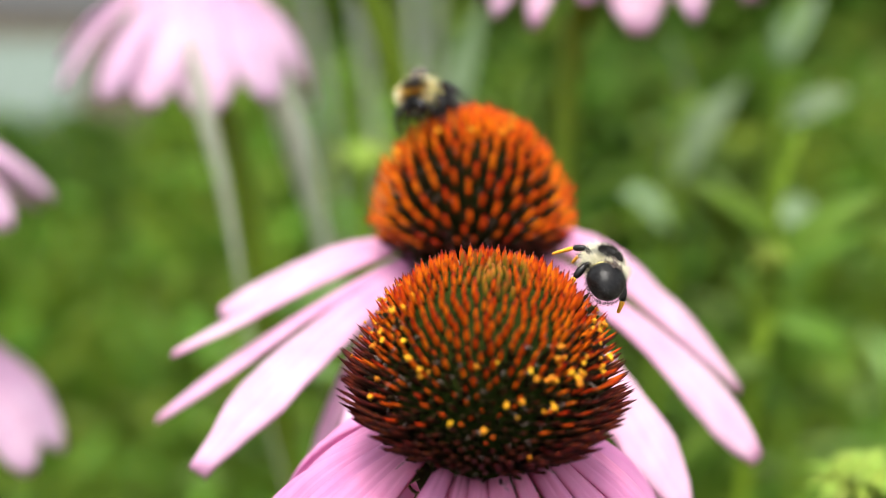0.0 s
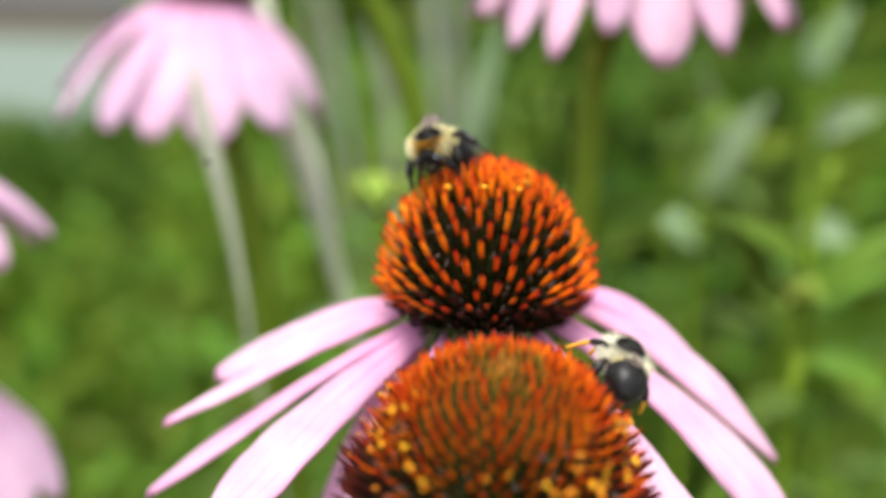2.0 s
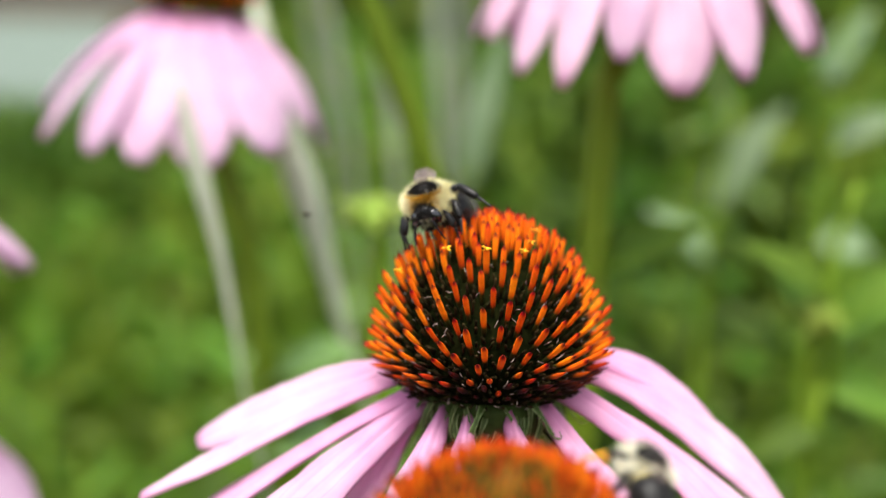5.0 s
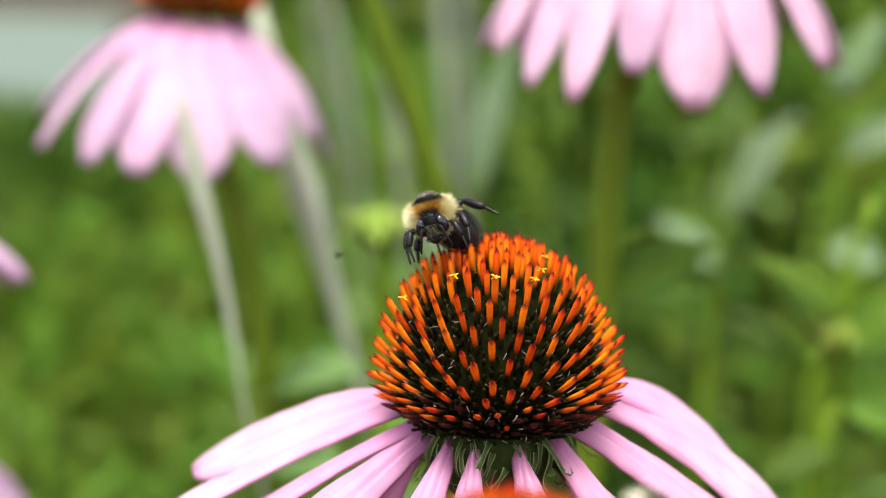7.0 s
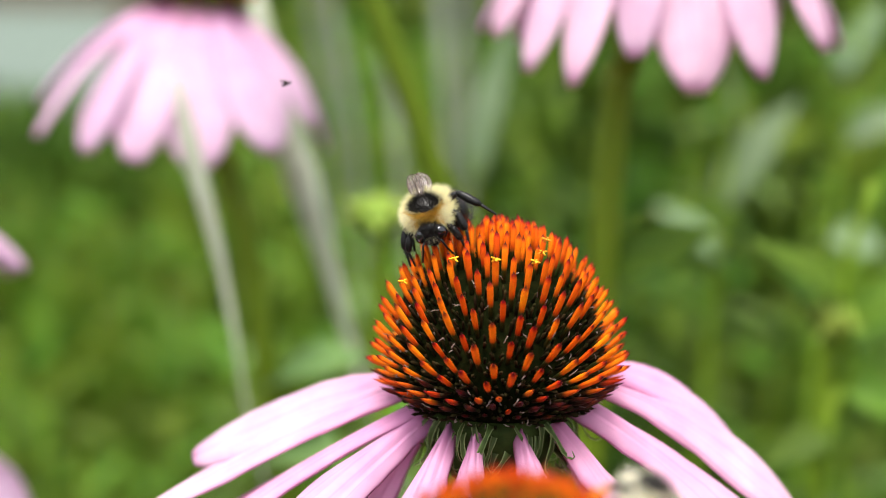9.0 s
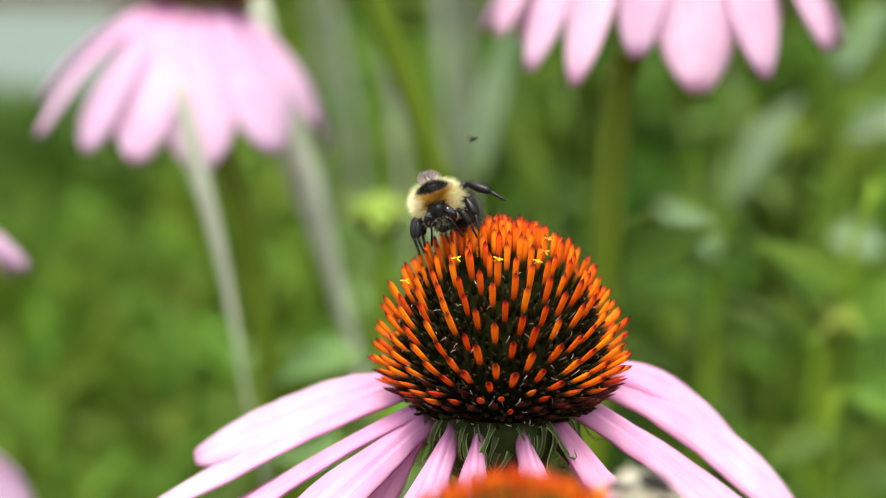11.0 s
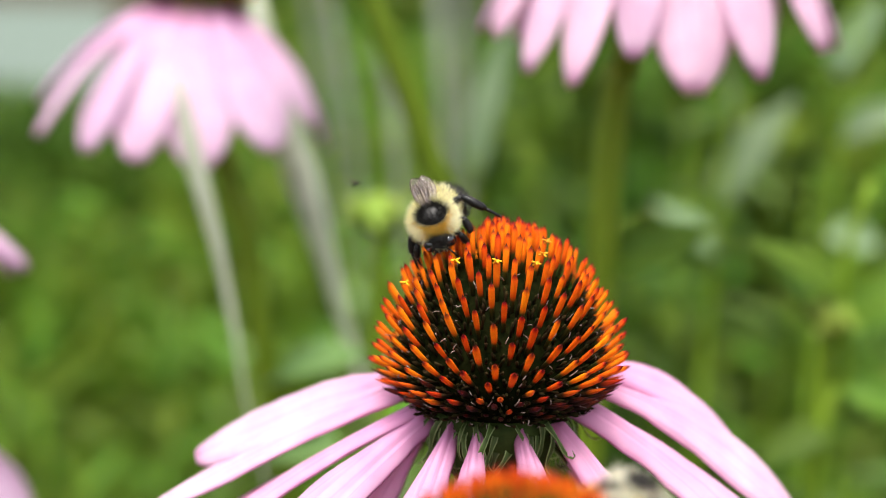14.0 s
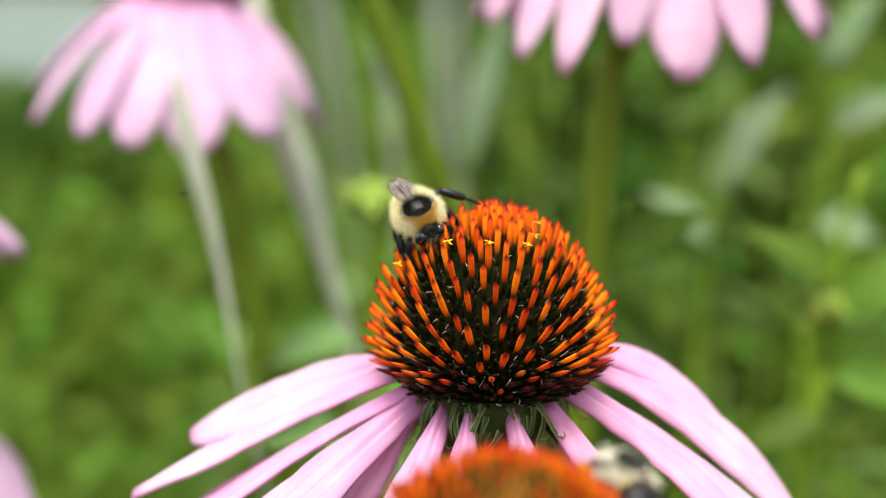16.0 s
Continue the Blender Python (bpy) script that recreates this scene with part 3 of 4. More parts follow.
        for k in range(5):
            g = 2 * math.pi * k / 5 + az
            e = Vector((math.cos(g), math.sin(g) * 0.6 - 0.5, 0.5 * math.sin(g * 2))) * 0.0006
            v, f, a = tube([q, q + e * 0.6, q + e * 1.2], [0.00018, 0.00016, 0.00009], 5)
            heap.add(v, f, a)
        part("stigma", heap.mesh("stigma", POLLEN), cone, None, "bright yellow pollen-covered stigma")
    return fl


# the flower that stands before it, its cone turned a little towards the camera
FRONT = Vector((0.0029, -0.0612, 0.7822))
FRONT_TURN = Matrix.Rotation(radians(15), 4, "X") @ Matrix.Rotation(radians(2), 4, "Y")


def front_flower():
    rng = random.Random(23)
    fl = thing("coneflower", 0.005, -0.050, 0.0, "older pink coneflower with a broad russet cone dusted with yellow pollen", "flower", "coneflowers")
    at = Matrix.Translation(FRONT - fl.matrix_basis.translation) @ FRONT_TURN
    cone, spots = cone_head(fl, at, rng, 960, 0.0143, 0.0162, 0.0120, radians(118), 0.70, lambda s: 0.0030 + 0.0042 * min(1.0, max(0.0, s * 1.2 - 0.06)),
                            front_kinds, Vector((0, -0.8, 0.75)), 260, 0.80, (0.58, 0.20), CORE_GREEN, 1.06, 2)
    under_head(fl, at, rng, 0.0104, -0.0110, 30, [(0.0045, -0.053, 0.73), (0.005, -0.051, 0.4), (0.005, -0.050, -0.01)], 0.0027)
    for k in range(23):
        az = 2 * math.pi * (k + 0.3) / 23 + rng.uniform(-0.08, 0.08)
        r, drop = rng.uniform(0.030, 0.035), rng.uniform(0.050, 0.056)
        base = (0.0104 * math.cos(az), 0.0104 * math.sin(az), -0.0066 + rng.uniform(-0.0008, 0.0008))
        tip = (r * math.cos(az), r * math.sin(az), -drop)
        v, f, a, c = petal(base, tip, rng.uniform(0.0085, 0.0110), 0.0095, rng, root=0.24, twist=rng.uniform(-0.2, 0.2), roll=rng.uniform(-0.25, 0.25))
        part("petal", made("petal", v, f, PETAL_ROSE, along=a, across=c), fl, at)
    # pollen clumps
    grains = [made("pollen", *pollen_grain(rng)[:2], POLLEN) for _ in range(5)]
    for k in range(86):
        if k < 40:
            az, s = radians(rng.gauss(-50, 34)), rng.gauss(0.42, 0.05)
        elif k < 66:
            az, s = radians(rng.uniform(130, 235)), rng.gauss(0.38, 0.10)
        else:
            az, s = radians(rng.uniform(-180, 0)), rng.uniform(0.3, 0.75)
        s = min(0.9, max(0.2, s))
        phi = radians(118) * s ** 0.70
        r, z = dome(phi, 0.0143, 0.0162, 0.0120, 0.80)
        lean = phi * (0.58 + 0.20 * min(1.0, phi / 1.9))
        d = Vector((math.cos(az) * math.sin(lean), math.sin(az) * math.sin(lean), math.cos(lean)))
        size = rng.choice((0.00020, 0.00026, 0.00034, 0.00044)) * (1.0 if k < 40 else 0.75)
        p = Vector((r * math.cos(az), r * math.sin(az), z)) + d * (0.0028 + 0.0034 * (s - 0.05)) * rng.uniform(0.7, 0.95)
        part("pollen", grains[k % 5], cone, aim(p, d, k) @ Matrix.Diagonal((size, size, size, 1)))
    return fl


def far_flower(x, y, z, lean_x, lean_y, petals, seed, stem, label, pale=False, cone_r=0.0135):
    """A coneflower that stands further back: cone, petals and stem, its bracts joined."""
    rng = random.Random(seed)
    gx, gy = stem[-1][0], stem[-1][1]
    fl = thing("coneflower", gx, gy, 0.0, label, "flower", "coneflowers")
    at = Matrix.Translation(Vector((x, y, z)) - fl.matrix_basis.translation) @ pose(0, 0, 0, lean_x, lean_y, 0)
    cone_head(fl, at, rng, 240, cone_r, 0.0125, 0.0115, radians(114), 0.60, lambda s: 0.0062, far_kinds, Vector((0, 0, 0)), 0, bed=CORE_RUSSET)
    under_head(fl, at, rng, 0.0105, -0.0110, 12, stem, 0.0031)
    for turn, r, dz, width in petals:
        az = radians(turn)
        base = (0.0112 * math.cos(az), 0.0112 * math.sin(az), -0.0075)
        tip = (r * math.cos(az), r * math.sin(az), -dz)
        v, f, a, c = petal(base, tip, width, 0.0035, rng, nu=7, nv=14, twist=rng.uniform(-0.3, 0.3))
        part("petal", made("petal", v, f, PETAL if pale else PETAL_MID, along=a, across=c), fl, at)
    return fl


def ring(count, reach, drop, width, seed, spin=0.0):
    """Petals evenly round a flower, with small differences: azimuth, reach, drop, width."""
    rng = random.Random(seed)
    return [(360 * k / count + spin + rng.uniform(-7, 7), reach * rng.uniform(0.9, 1.1), drop * rng.uniform(0.92, 1.08), width * rng.uniform(0.9, 1.1)) for k in range(count)]


def stem_leaf(fl, start, end, width, droop=0.4, mat=None, turn=0.0):
    """A leaf on a plant's stem, between two places."""
    s, e = Vector(start) - fl.matrix_basis.translation, Vector(end) - fl.matrix_basis.translation
    d = e - s
    v, f, a = leaf(d.length, width, droop, 0.35)
    x = d.normalized()
    yv = Vector((0, 0, 1)).cross(x).normalized()
    m = Matrix.Translation(s) @ Matrix((x, yv, x.cross(yv))).transposed().to_4x4() @ Matrix.Rotation(turn, 4, "X") @ Matrix.Rotation(-droop * 0.45, 4, "Y")
    return part("leaf", made("leaf", v, f, mat or LEAF), fl, m)


def green_bud(x, y, z, size, stem, seed, label, leaves=(), girth=0.0020, stem_mat=None):
    """An unopened flower head: a flat green button ringed with pointed bracts, on its stem."""
    rng = random.Random(seed)
    gx, gy = stem[-1][0], stem[-1][1]
    b = thing("flower_bud", gx, gy, 0.0, label, "flower bud", "flower buds")
    at = Matrix.Translation(Vector((x, y, z)) - b.matrix_basis.translation)
    v, f, a = lathe([(0.25 * size, -0.42 * size), (0.42 * size, -0.25 * size), (0.5 * size, 0.0), (0.44 * size, 0.18 * size), (0.25 * size, 0.30 * size), (0.02 * size, 0.33 * size)], 18)
    button = part("button", made("button", v, f, BUD), b, at)
    shared = made("bract", *leaf(size * 0.55, size * 0.2, 0.3, 0.3)[:2], BUD)
    for k in range(22):
        az = k * GOLDEN
        rise = rng.uniform(-30, 45)
        part("bract", shared, button, Matrix.Rotation(az, 4, "Z") @ Matrix.Translation((0.34 * size, 0, rng.uniform(-0.15, 0.12) * size)) @ Matrix.Rotation(radians(-rise), 4, "Y"))
    knob = made("floret", *lathe([(0.06 * size, 0), (0.07 * size, 0.06 * size), (0.01 * size, 0.16 * size)], 6)[:2], BUD)
    for k in range(40):
        r = 0.42 * size * math.sqrt((k + 0.5) / 40)
        part("floret", knob, button, Matrix.Translation((r * math.cos(k * GOLDEN), r * math.sin(k * GOLDEN), 0.31 * size - 0.9 * r * r / size)))
    pts = curve_points([at @ Vector((0, 0, -0.38 * size))] + [Vector(p) - b.matrix_basis.translation for p in stem], 18)
    v, f, a = tube(pts, [girth * (1 + 0.4 * k / 18) for k in range(19)], 8)
    part("stem", made("stem", v, f, stem_mat or STEM), b)
    for s, e, w in leaves:
        stem_leaf(b, s, e, w)
    return b


# ---- ground and plants behind ----
def ground():
    n, half = 60, 400.0
    grid = [math.copysign(abs(u) ** 3, u) * half for u in [2 * k / n - 1 for k in range(n + 1)]]
    v = [(x, y, 0.012 * noise.noise(Vector((x * 1.3, y * 1.3, 0)))) for y in grid for x in grid]
    f = [(j * (n + 1) + i, j * (n + 1) + i + 1, (j + 1) * (n + 1) + i + 1, (j + 1) * (n + 1) + i) for j in range(n) for i in range(n)]
    return tagged(part("ground", made("ground", v, f, SOIL)), "dark garden soil under the plants", "ground", kind="structure")


def gravel_path():
    n = 24
    v = [(-2.0 - 0.42 * j - 9.0 * i / 4 * (0.3 + j / n), 6.0 + 1.4 * j, 0.02 + 0.006 * noise.noise(Vector((i * 2.1, j * 1.7, 0)))) for j in range(n + 1) for i in range(5)]
    f = [(j * 5 + i, j * 5 + i + 5, j * 5 + i + 6, j * 5 + i + 1) for j in range(n) for i in range(4)]
    return tagged(part("path", made("path", v, f, GRAVEL)), "pale grey gravel path beyond the plants", "path", kind="structure")


def pale_stalk(points, radius, mat):
    x, y = points[-1][0], points[-1][1]
    s = thing("dry_stalk", x, y, 0.0, "pale grey dried plant stalk standing among green leaves", "stalk", "dry stalks")
    pts = curve_points([Vector(p) - s.matrix_basis.translation for p in points], 16)
    v, f, a = tube(pts, [radius * min(1.0, 0.35 + 0.2 * k) * max(0.12, 1.0 - 0.16 * max(0, k - 4)) for k in range(17)], 8)
    part("stalk", made("stalk", v, f, mat), s)
    for k in (12,):
        d = (pts[k + 1] - pts[k]).normalized()
        v, f, a = lathe([(radius * 0.12, -0.006), (radius * 0.20, -0.002), (radius * 0.20, 0.002), (radius * 0.12, 0.006)], 10)
        part("node", made("node", v, f, mat), s, aim(pts[k], d))
    return s


def meadow_plant(x, y, height, seed, pale=False, dark=False):
    """A leafy perennial without flowers: a stem with pairs of lance-shaped leaves."""
    rng = random.Random(seed)
    p = thing("leafy_plant", x, y, 0.0, "leafy green perennial with lance-shaped leaves", "plant", "leafy plants")
    lean = Vector((rng.uniform(-0.08, 0.08), rng.uniform(-0.05, 0.05), 1))
    pts = curve_points([(0, 0, -0.01), lean * height * 0.5, lean * height + Vector((rng.uniform(-0.03, 0.03), 0, 0))], 10)
    v, f, a = tube(pts, [0.0022 * (1 - 0.6 * k / 10) for k in range(11)], 6)
    part("stem", made("stem", v, f, STEM), p)
    mat = LEAF_SHADED if dark else LEAF_PALE if pale else LEAF
    shapes = [made("leaf", *leaf(1.0, rng.uniform(0.13, 0.24), rng.uniform(0.2, 0.9), 0.4, 4, 7, 0.002)[:2], mat) for _ in range(3)]
    n = int(height / (0.019 if dark else 0.023))
    for k in range(n):
        q = 0.15 + 0.85 * k / n
        i = min(9, int(q * 10))
        at = pts[i].lerp(pts[i + 1], q * 10 - i)
        size = (0.085 - 0.035 * q) * rng.uniform(0.7, 1.25)
        m = Matrix.Translation(at) @ Matrix.Rotation(k * 2.4 + rng.uniform(-0.4, 0.4), 4, "Z") @ Matrix.Rotation(radians(rng.uniform(-50, 10)), 4, "Y") @ Matrix.Scale(size, 4)
        part("leaf", shapes[k % 3], p, m)
    return p


def scattered_leaves(name, label, count, seed, place, size, mat, kind_name, rise=(-0.7, 0.8), broad=(0.16, 0.28)):
    """A far mass of leaves, as one object."""
    rng = random.Random(seed)
    v, f = [], []
    for _ in range(count):
        c = place(rng)
        if c is None:
            continue
        L = rng.uniform(*size)
        d = Vector((rng.uniform(-1, 1), rng.uniform(-1, 1), rng.uniform(*rise))).normalized()
        s = d.cross(Vector((rng.uniform(-1, 1), rng.uniform(-1, 1), rng.uniform(-1, 1)))).normalized() * L * rng.uniform(*broad)
        up = d.cross(s).normalized() * L * 0.08
        k = len(v)
        c = Vector(c)
        v += [c, c + d * L * 0.45 + s + up, c + d * L, c + d * L * 0.45 - s + up, c + d * L * 0.45]
        f += [(k, k + 1, k + 4), (k + 1, k + 2, k + 4), (k + 2, k + 3, k + 4), (k + 3, k, k + 4)]
    return tagged(part(name, made(name, v, f, mat, False)), label, kind_name, kind="stuff")


def grass(count, seed):
    rng = random.Random(seed)
    v, f = [], []
    for _ in range(count):
        if rng.random() < 0.45:
            y = 0.35 + 3.2 * rng.random() ** 1.3
            x = rng.uniform(-1, 1) * (0.35 + 0.65 * y)
        else:
            x, y = rng.uniform(-3.2, 3.2), rng.uniform(-3.0, 3.4)
            if math.hypot(x, y + 0.1) < 0.45:
                continue
        h = rng.uniform(0.25, 0.62)
        w = rng.uniform(0.002, 0.005)
        az = rng.uniform(0, 6.283)
        s = Vector((math.cos(az), math.sin(az), 0)) * w
        bend = Vector((rng.uniform(-1, 1), rng.uniform(-1, 1), 0)) * h * 0.35
        k = len(v)
        b = Vector((x, y, -0.01))
        for q, ww in ((0, 1), (0.4, 0.9), (0.75, 0.6)):
            c = b + Vector((0, 0, h * q)) + bend * q * q
            v += [c - s * ww, c + s * ww]
        v.append(b + Vector((0, 0, h * 0.95)) + bend)
        f += [(k, k + 1, k + 3, k + 2), (k + 2, k + 3, k + 5, k + 4), (k + 4, k + 5, k + 6)]
    return tagged(part("grass", made("grass", v, f, GRASS, False)), "long green grass blades between the plants", "grass", kind="stuff")


# ---- bumblebees ----
def hairs(rng, count, radii, keep, length, girth=0.00004, comb=Vector((0, 0, 0)), centre=Vector((0, 0, 0))):
    """Short hairs standing on an ellipsoid, where keep(direction) says so."""
    v, f = [], []
    n = tries = 0
    while n < count and tries < count * 40:
        tries += 1
        d = Vector((rng.gauss(0, 1), rng.gauss(0, 1), rng.gauss(0, 1))).normalized()
        if not keep(d):
            continue
        n += 1
        p = centre + Vector((d.x * radii[0], d.y * radii[1], d.z * radii[2]))
        out = Vector((d.x / radii[0], d.y / radii[1], d.z / radii[2])).normalized()
        out = (out + comb + Vector((rng.gauss(0, 0.22), rng.gauss(0, 0.22), rng.gauss(0, 0.22)))).normalized()
        L = length * rng.uniform(0.5, 1.25)
        a = out.orthogonal().normalized()
        b = out.cross(a)
        k = len(v)
        v += [p + a * girth, p - a * girth * 0.5 + b * girth * 0.87, p - a * girth * 0.5 - b * girth * 0.87, p + out * L]
        f += [(k, k + 1, k + 3), (k + 1, k + 2, k + 3), (k + 2, k, k + 3)]
    return v, f


def bee_leg(parent, points, girth, pollen=False):
    """Thigh, shin and foot, as one jointed leg with its pieces."""
    names = ("thigh", "shin", "foot")
    p = [Vector(q) for q in points]
    g = (girth, girth * 1.15, girth * (0.85 if pollen else 0.5))
    leg = None
    for k in range(3):
        a, b = p[k], p[k + 1]
        pts = [a.lerp(b, t) for t in (0, 0.15, 0.5, 0.85, 1)]
        prof = [0.55, 0.9, 1.1, 0.95, 0.5] if k < 2 else [0.8, 1.0, 0.8, 0.7, 0.5]
        v, f, _ = tube(pts, [g[k] * q for q in prof], 8)
        mat = POLLEN_LEG if pollen and k == 2 else CHITIN
        me = made(names[k] if k else "leg", v, f, mat)
        if leg is None:
            leg = part("leg", me, parent, None, "jointed black bristly leg")
        else:
            part(names[k], me, leg)
    rng = random.Random(int(abs(p[1].x) * 1e6) + int(abs(p[2].z) * 1e6))
    v, f = [], []
    for _ in range(160):
        k = rng.choice((0, 1, 1))
        q = p[k].lerp(p[k + 1], rng.random())
        d = Vector((rng.gauss(0, 1), rng.gauss(0, 1), rng.gauss(0, 1))).normalized()
        a = d.orthogonal().normalized() * 0.00003
        i = len(v)
        q = q + d * g[k] * 0.8
        v += [q + a, q - a, q + d.cross(a), q + d * 0.0006 + (p[k + 1] - p[k]).normalized() * 0.0004]
        f += [(i, i + 1, i + 3), (i + 1, i + 2, i + 3), (i + 2, i, i + 3)]
    part("bristles", made("bristles", v, f, HAIR_BLACK, False), leg)
    return leg


def wing(parent, root, direction, up, length, width):
    """A clear brownish wing with dark veins."""
    d, u = Vector(direction).normalized(), Vector(up)
    s = d.cross(u).normalized()
    n = s.cross(d)
    r = Vector(root)
    v, f = [], []
    nv, nu = 10, 4
    for side in (1, -1):
        for j in range(nv + 1):
            q = j / nv
            w = width * (0.18 + 0.82 * math.sin(math.pi * min(1, q * 0.8 + 0.05)) ** 0.8) * (1 if q < 0.8 else max(0.12, math.sqrt(max(0.0, 1 - ((q - 0.8) / 0.2) ** 2))))
            for i in range(nu + 1):
                x = i / nu - 0.35
                v.append(r + d * length * q + s * w * x + n * (0.05 * width * math.sin(6 * x + 9 * q) + side * 0.000012))
    m = (nu + 1) * (nv + 1)
    for j in range(nv):
        for i in range(nu):
            k = j * (nu + 1) + i
            f += [(k, k + 1, k + nu + 2, k + nu + 1), (m + k + nu + 1, m + k + nu + 2, m + k + 1, m + k)]
    w_ob = part("wing", made("wing", v, f, WING), parent, None, "clear smoky brown wing")
    heap = Heap()
    for i in range(nu + 1):
        line = [(v[j * (nu + 1) + i] + v[m + j * (nu + 1) + i]) * 0.5 for j in range(nv + 1 if i in (0, nu) else nv - 1)]
        a, b, c = tube(line, 0.00011 if i == 0 else 0.00007, 4)
        heap.add(a, b, c)
    tagged(part("vein_mass", heap.mesh("vein_mass", VEIN), w_ob), kind="stuff")


def bumblebee(label, seed, bend, size, legs, fur, ring_edge=0.05, shag=0.0017, bare=1.0, belly=1.0):
    """Heading along +x, back up +z, origin in the middle of the thorax."""
    rng = random.Random(seed)
    bee = thing("bumblebee", 0, 0, 0.8, label, "bee", "bumblebees")
    R = (0.0029, 0.0031, 0.0027)
    v, f, a = ellipsoid(*R, 40, 28)
    round_spot = lambda d: ((d.x - 0.05) ** 2 / 0.46 + d.y ** 2 / 0.62) / bare + (0 if d.z > 0.1 else 9)
    spot = lambda d: round_spot(d) < 1
    band = lambda d: not spot(d) and d.z > -0.35 and ((d.x + rng.gauss(0, 0.10) > 0.42 and abs(d.y) + rng.gauss(0, 0.14) < 0.58) or (d.x > 0.1 and round_spot(d) + abs(rng.gauss(0, 0.35)) < 1.35))
    slots = []
    for q in f:
        c = sum((Vector(v[i]) for i in q), Vector()) / len(q)
        d = Vector((c.x / R[0], c.y / R[1], c.z / R[2])).normalized()
        slots.append(0 if spot(d) or d.z < -0.6 else 2 if band(d) else 1)
    thorax = part("thorax", made("thorax", v, f, [BARE, SKIN_YELLOW, SKIN_OCHRE], slots=slots), bee, None, "furry thorax with a bare black spot")
    v, f = hairs(rng, 7500, R, lambda d: not band(d) and d.z > -0.80 and round_spot(d) > 1.25, shag, 0.000040)
    part("fur", made("fur", v, f, fur, False), thorax, None, "pale yellow fur")
    v, f = hairs(rng, 900, R, lambda d: not band(d) and 0.9 < round_spot(d) < 1.5, 0.0011, 0.000036)
    part("fur", made("fur", v, f, fur, False), thorax, None, "shorter pale fur beside the spot")
    v, f = hairs(rng, 3000, R, band, 0.0012, 0.000036)
    part("fur", made("fur", v, f, fur if fur is HAIR_CREAM else HAIR_OCHRE, False), thorax, None, "pale fur band" if fur is HAIR_CREAM else "ochre fur band")
    v, f = hairs(rng, 1900, R, lambda d: 0.30 < round_spot(d) + abs(rng.gauss(0, 0.2)) < 1.40, 0.0009, 0.000030)
    part("fur", made("fur", v, f, HAIR_BLACK, False), thorax, None, "black fur round the bare spot")
    # head
    hm = pose(0.0030, 0, -0.0013, 0, 30, 0) @ Matrix.Scale(1.22, 4)
    v, f, a = ellipsoid(0.0013, 0.0019, 0.0020, 18, 12)
    head = part("head", made("head", v, f, CHITIN), bee, hm, "black head")
    for s in (1, -1):
        v, f, a = ellipsoid(0.00095, 0.00078, 0.00135, 14, 10)
        part("eye", made("eye", v, f, EYE), head, pose(0.0005, s * 0.00138, 0.0003, s * 12, 0, 0), "glossy black eye")
        pts = curve_points([(0.0012, s * 0.0005, 0.0004), (0.0020, s * 0.0012, 0.0012), (0.0028, s * 0.0016, 0.0002), (0.0034, s * 0.0021, -0.0014)], 10)
        v, f, a = tube(pts, [0.00011] * 4 + [0.00014] * 7, 6)
        part("antenna", made("antenna", v, f, CHITIN), head)
    v, f, a = ellipsoid(0.0007, 0.0009, 0.0008, 12, 8)
    part("muzzle", made("muzzle", v, f, CHITIN), head, pose(0.0009, 0, -0.0015))
    pts = curve_points([(0.0012, 0, -0.0019), (0.0016, 0, -0.0030), (0.0013, 0, -0.0042)], 6)
    part("tongue", made("tongue", *tube(pts, 0.00014, 6)[:2], VEIN), head)
    v, f = hairs(rng, 1500, (0.0013, 0.0019, 0.0020), lambda d: abs(d.y) < 0.55, 0.0008, 0.000028)
    part("fur", made("fur", v, f, HAIR_BLACK, False), head, None, "short black face fur")
    v, f = hairs(rng, 170, (0.0013, 0.0019, 0.0020), lambda d: d.x > 0.2 and abs(d.y) < 0.4 and -0.7 < d.z < 0.5, 0.0006, 0.000024)
    part("fur", made("fur", v, f, fur, False), head, None, "sparse pale face fur")
    # abdomen: overlapping rings
    am = pose(-0.0026, 0, -0.0003, 0, -bend[1], bend[0]) @ Matrix.Scale(belly, 4)
    prof = []
    for k in range(33):
        q = k / 32
        r = 0.0037 * math.sin(math.pi * min(1, 0.13 + q * 0.87)) ** 0.62
        r *= 1.0 + 0.018 * ((q * 5) % 1.0)
        prof.append((max(0.00005, r), -0.0088 * q))
    v, f, a = lathe(list(reversed(prof)), 24)
    v = [(z, x, y * 0.88) for x, y, z in v]
    slots = [1 if sum(v[i][0] for i in q) / len(q) > (-0.0038 if ring_edge < 0.1 else -0.0020) else 0 for q in f]
    abdomen = part("abdomen", made("abdomen", v, f, [CHITIN, SKIN_YELLOW], slots=slots), bee, am, "glossy black banded abdomen")
    AR, AC = (0.0046, 0.0037, 0.0033), Vector((-0.0042, 0, 0))
    v, f = hairs(rng, 3200, AR, lambda d: d.x > ring_edge, 0.0012, 0.000042, Vector((-0.5, 0, 0)), AC)
    part("fur", made("fur", v, f, fur, False), abdomen, None, "pale yellow fur on the first ring")
    v, f = hairs(rng, 1800, AR, lambda d: d.x < ring_edge, 0.0009, 0.00003, Vector((-0.9, 0, 0)), AC)
    part("fur", made("fur", v, f, HAIR_BLACK, False), abdomen, None, "short black fur")
    for s in (1, -1):
        wing(bee, (-0.0012, s * 0.0005 - 0.0003, 0.0023), (-0.96, s * 0.06 - 0.06, 0.12), (0, s * 0.30, 1), 0.0055, 0.0026)
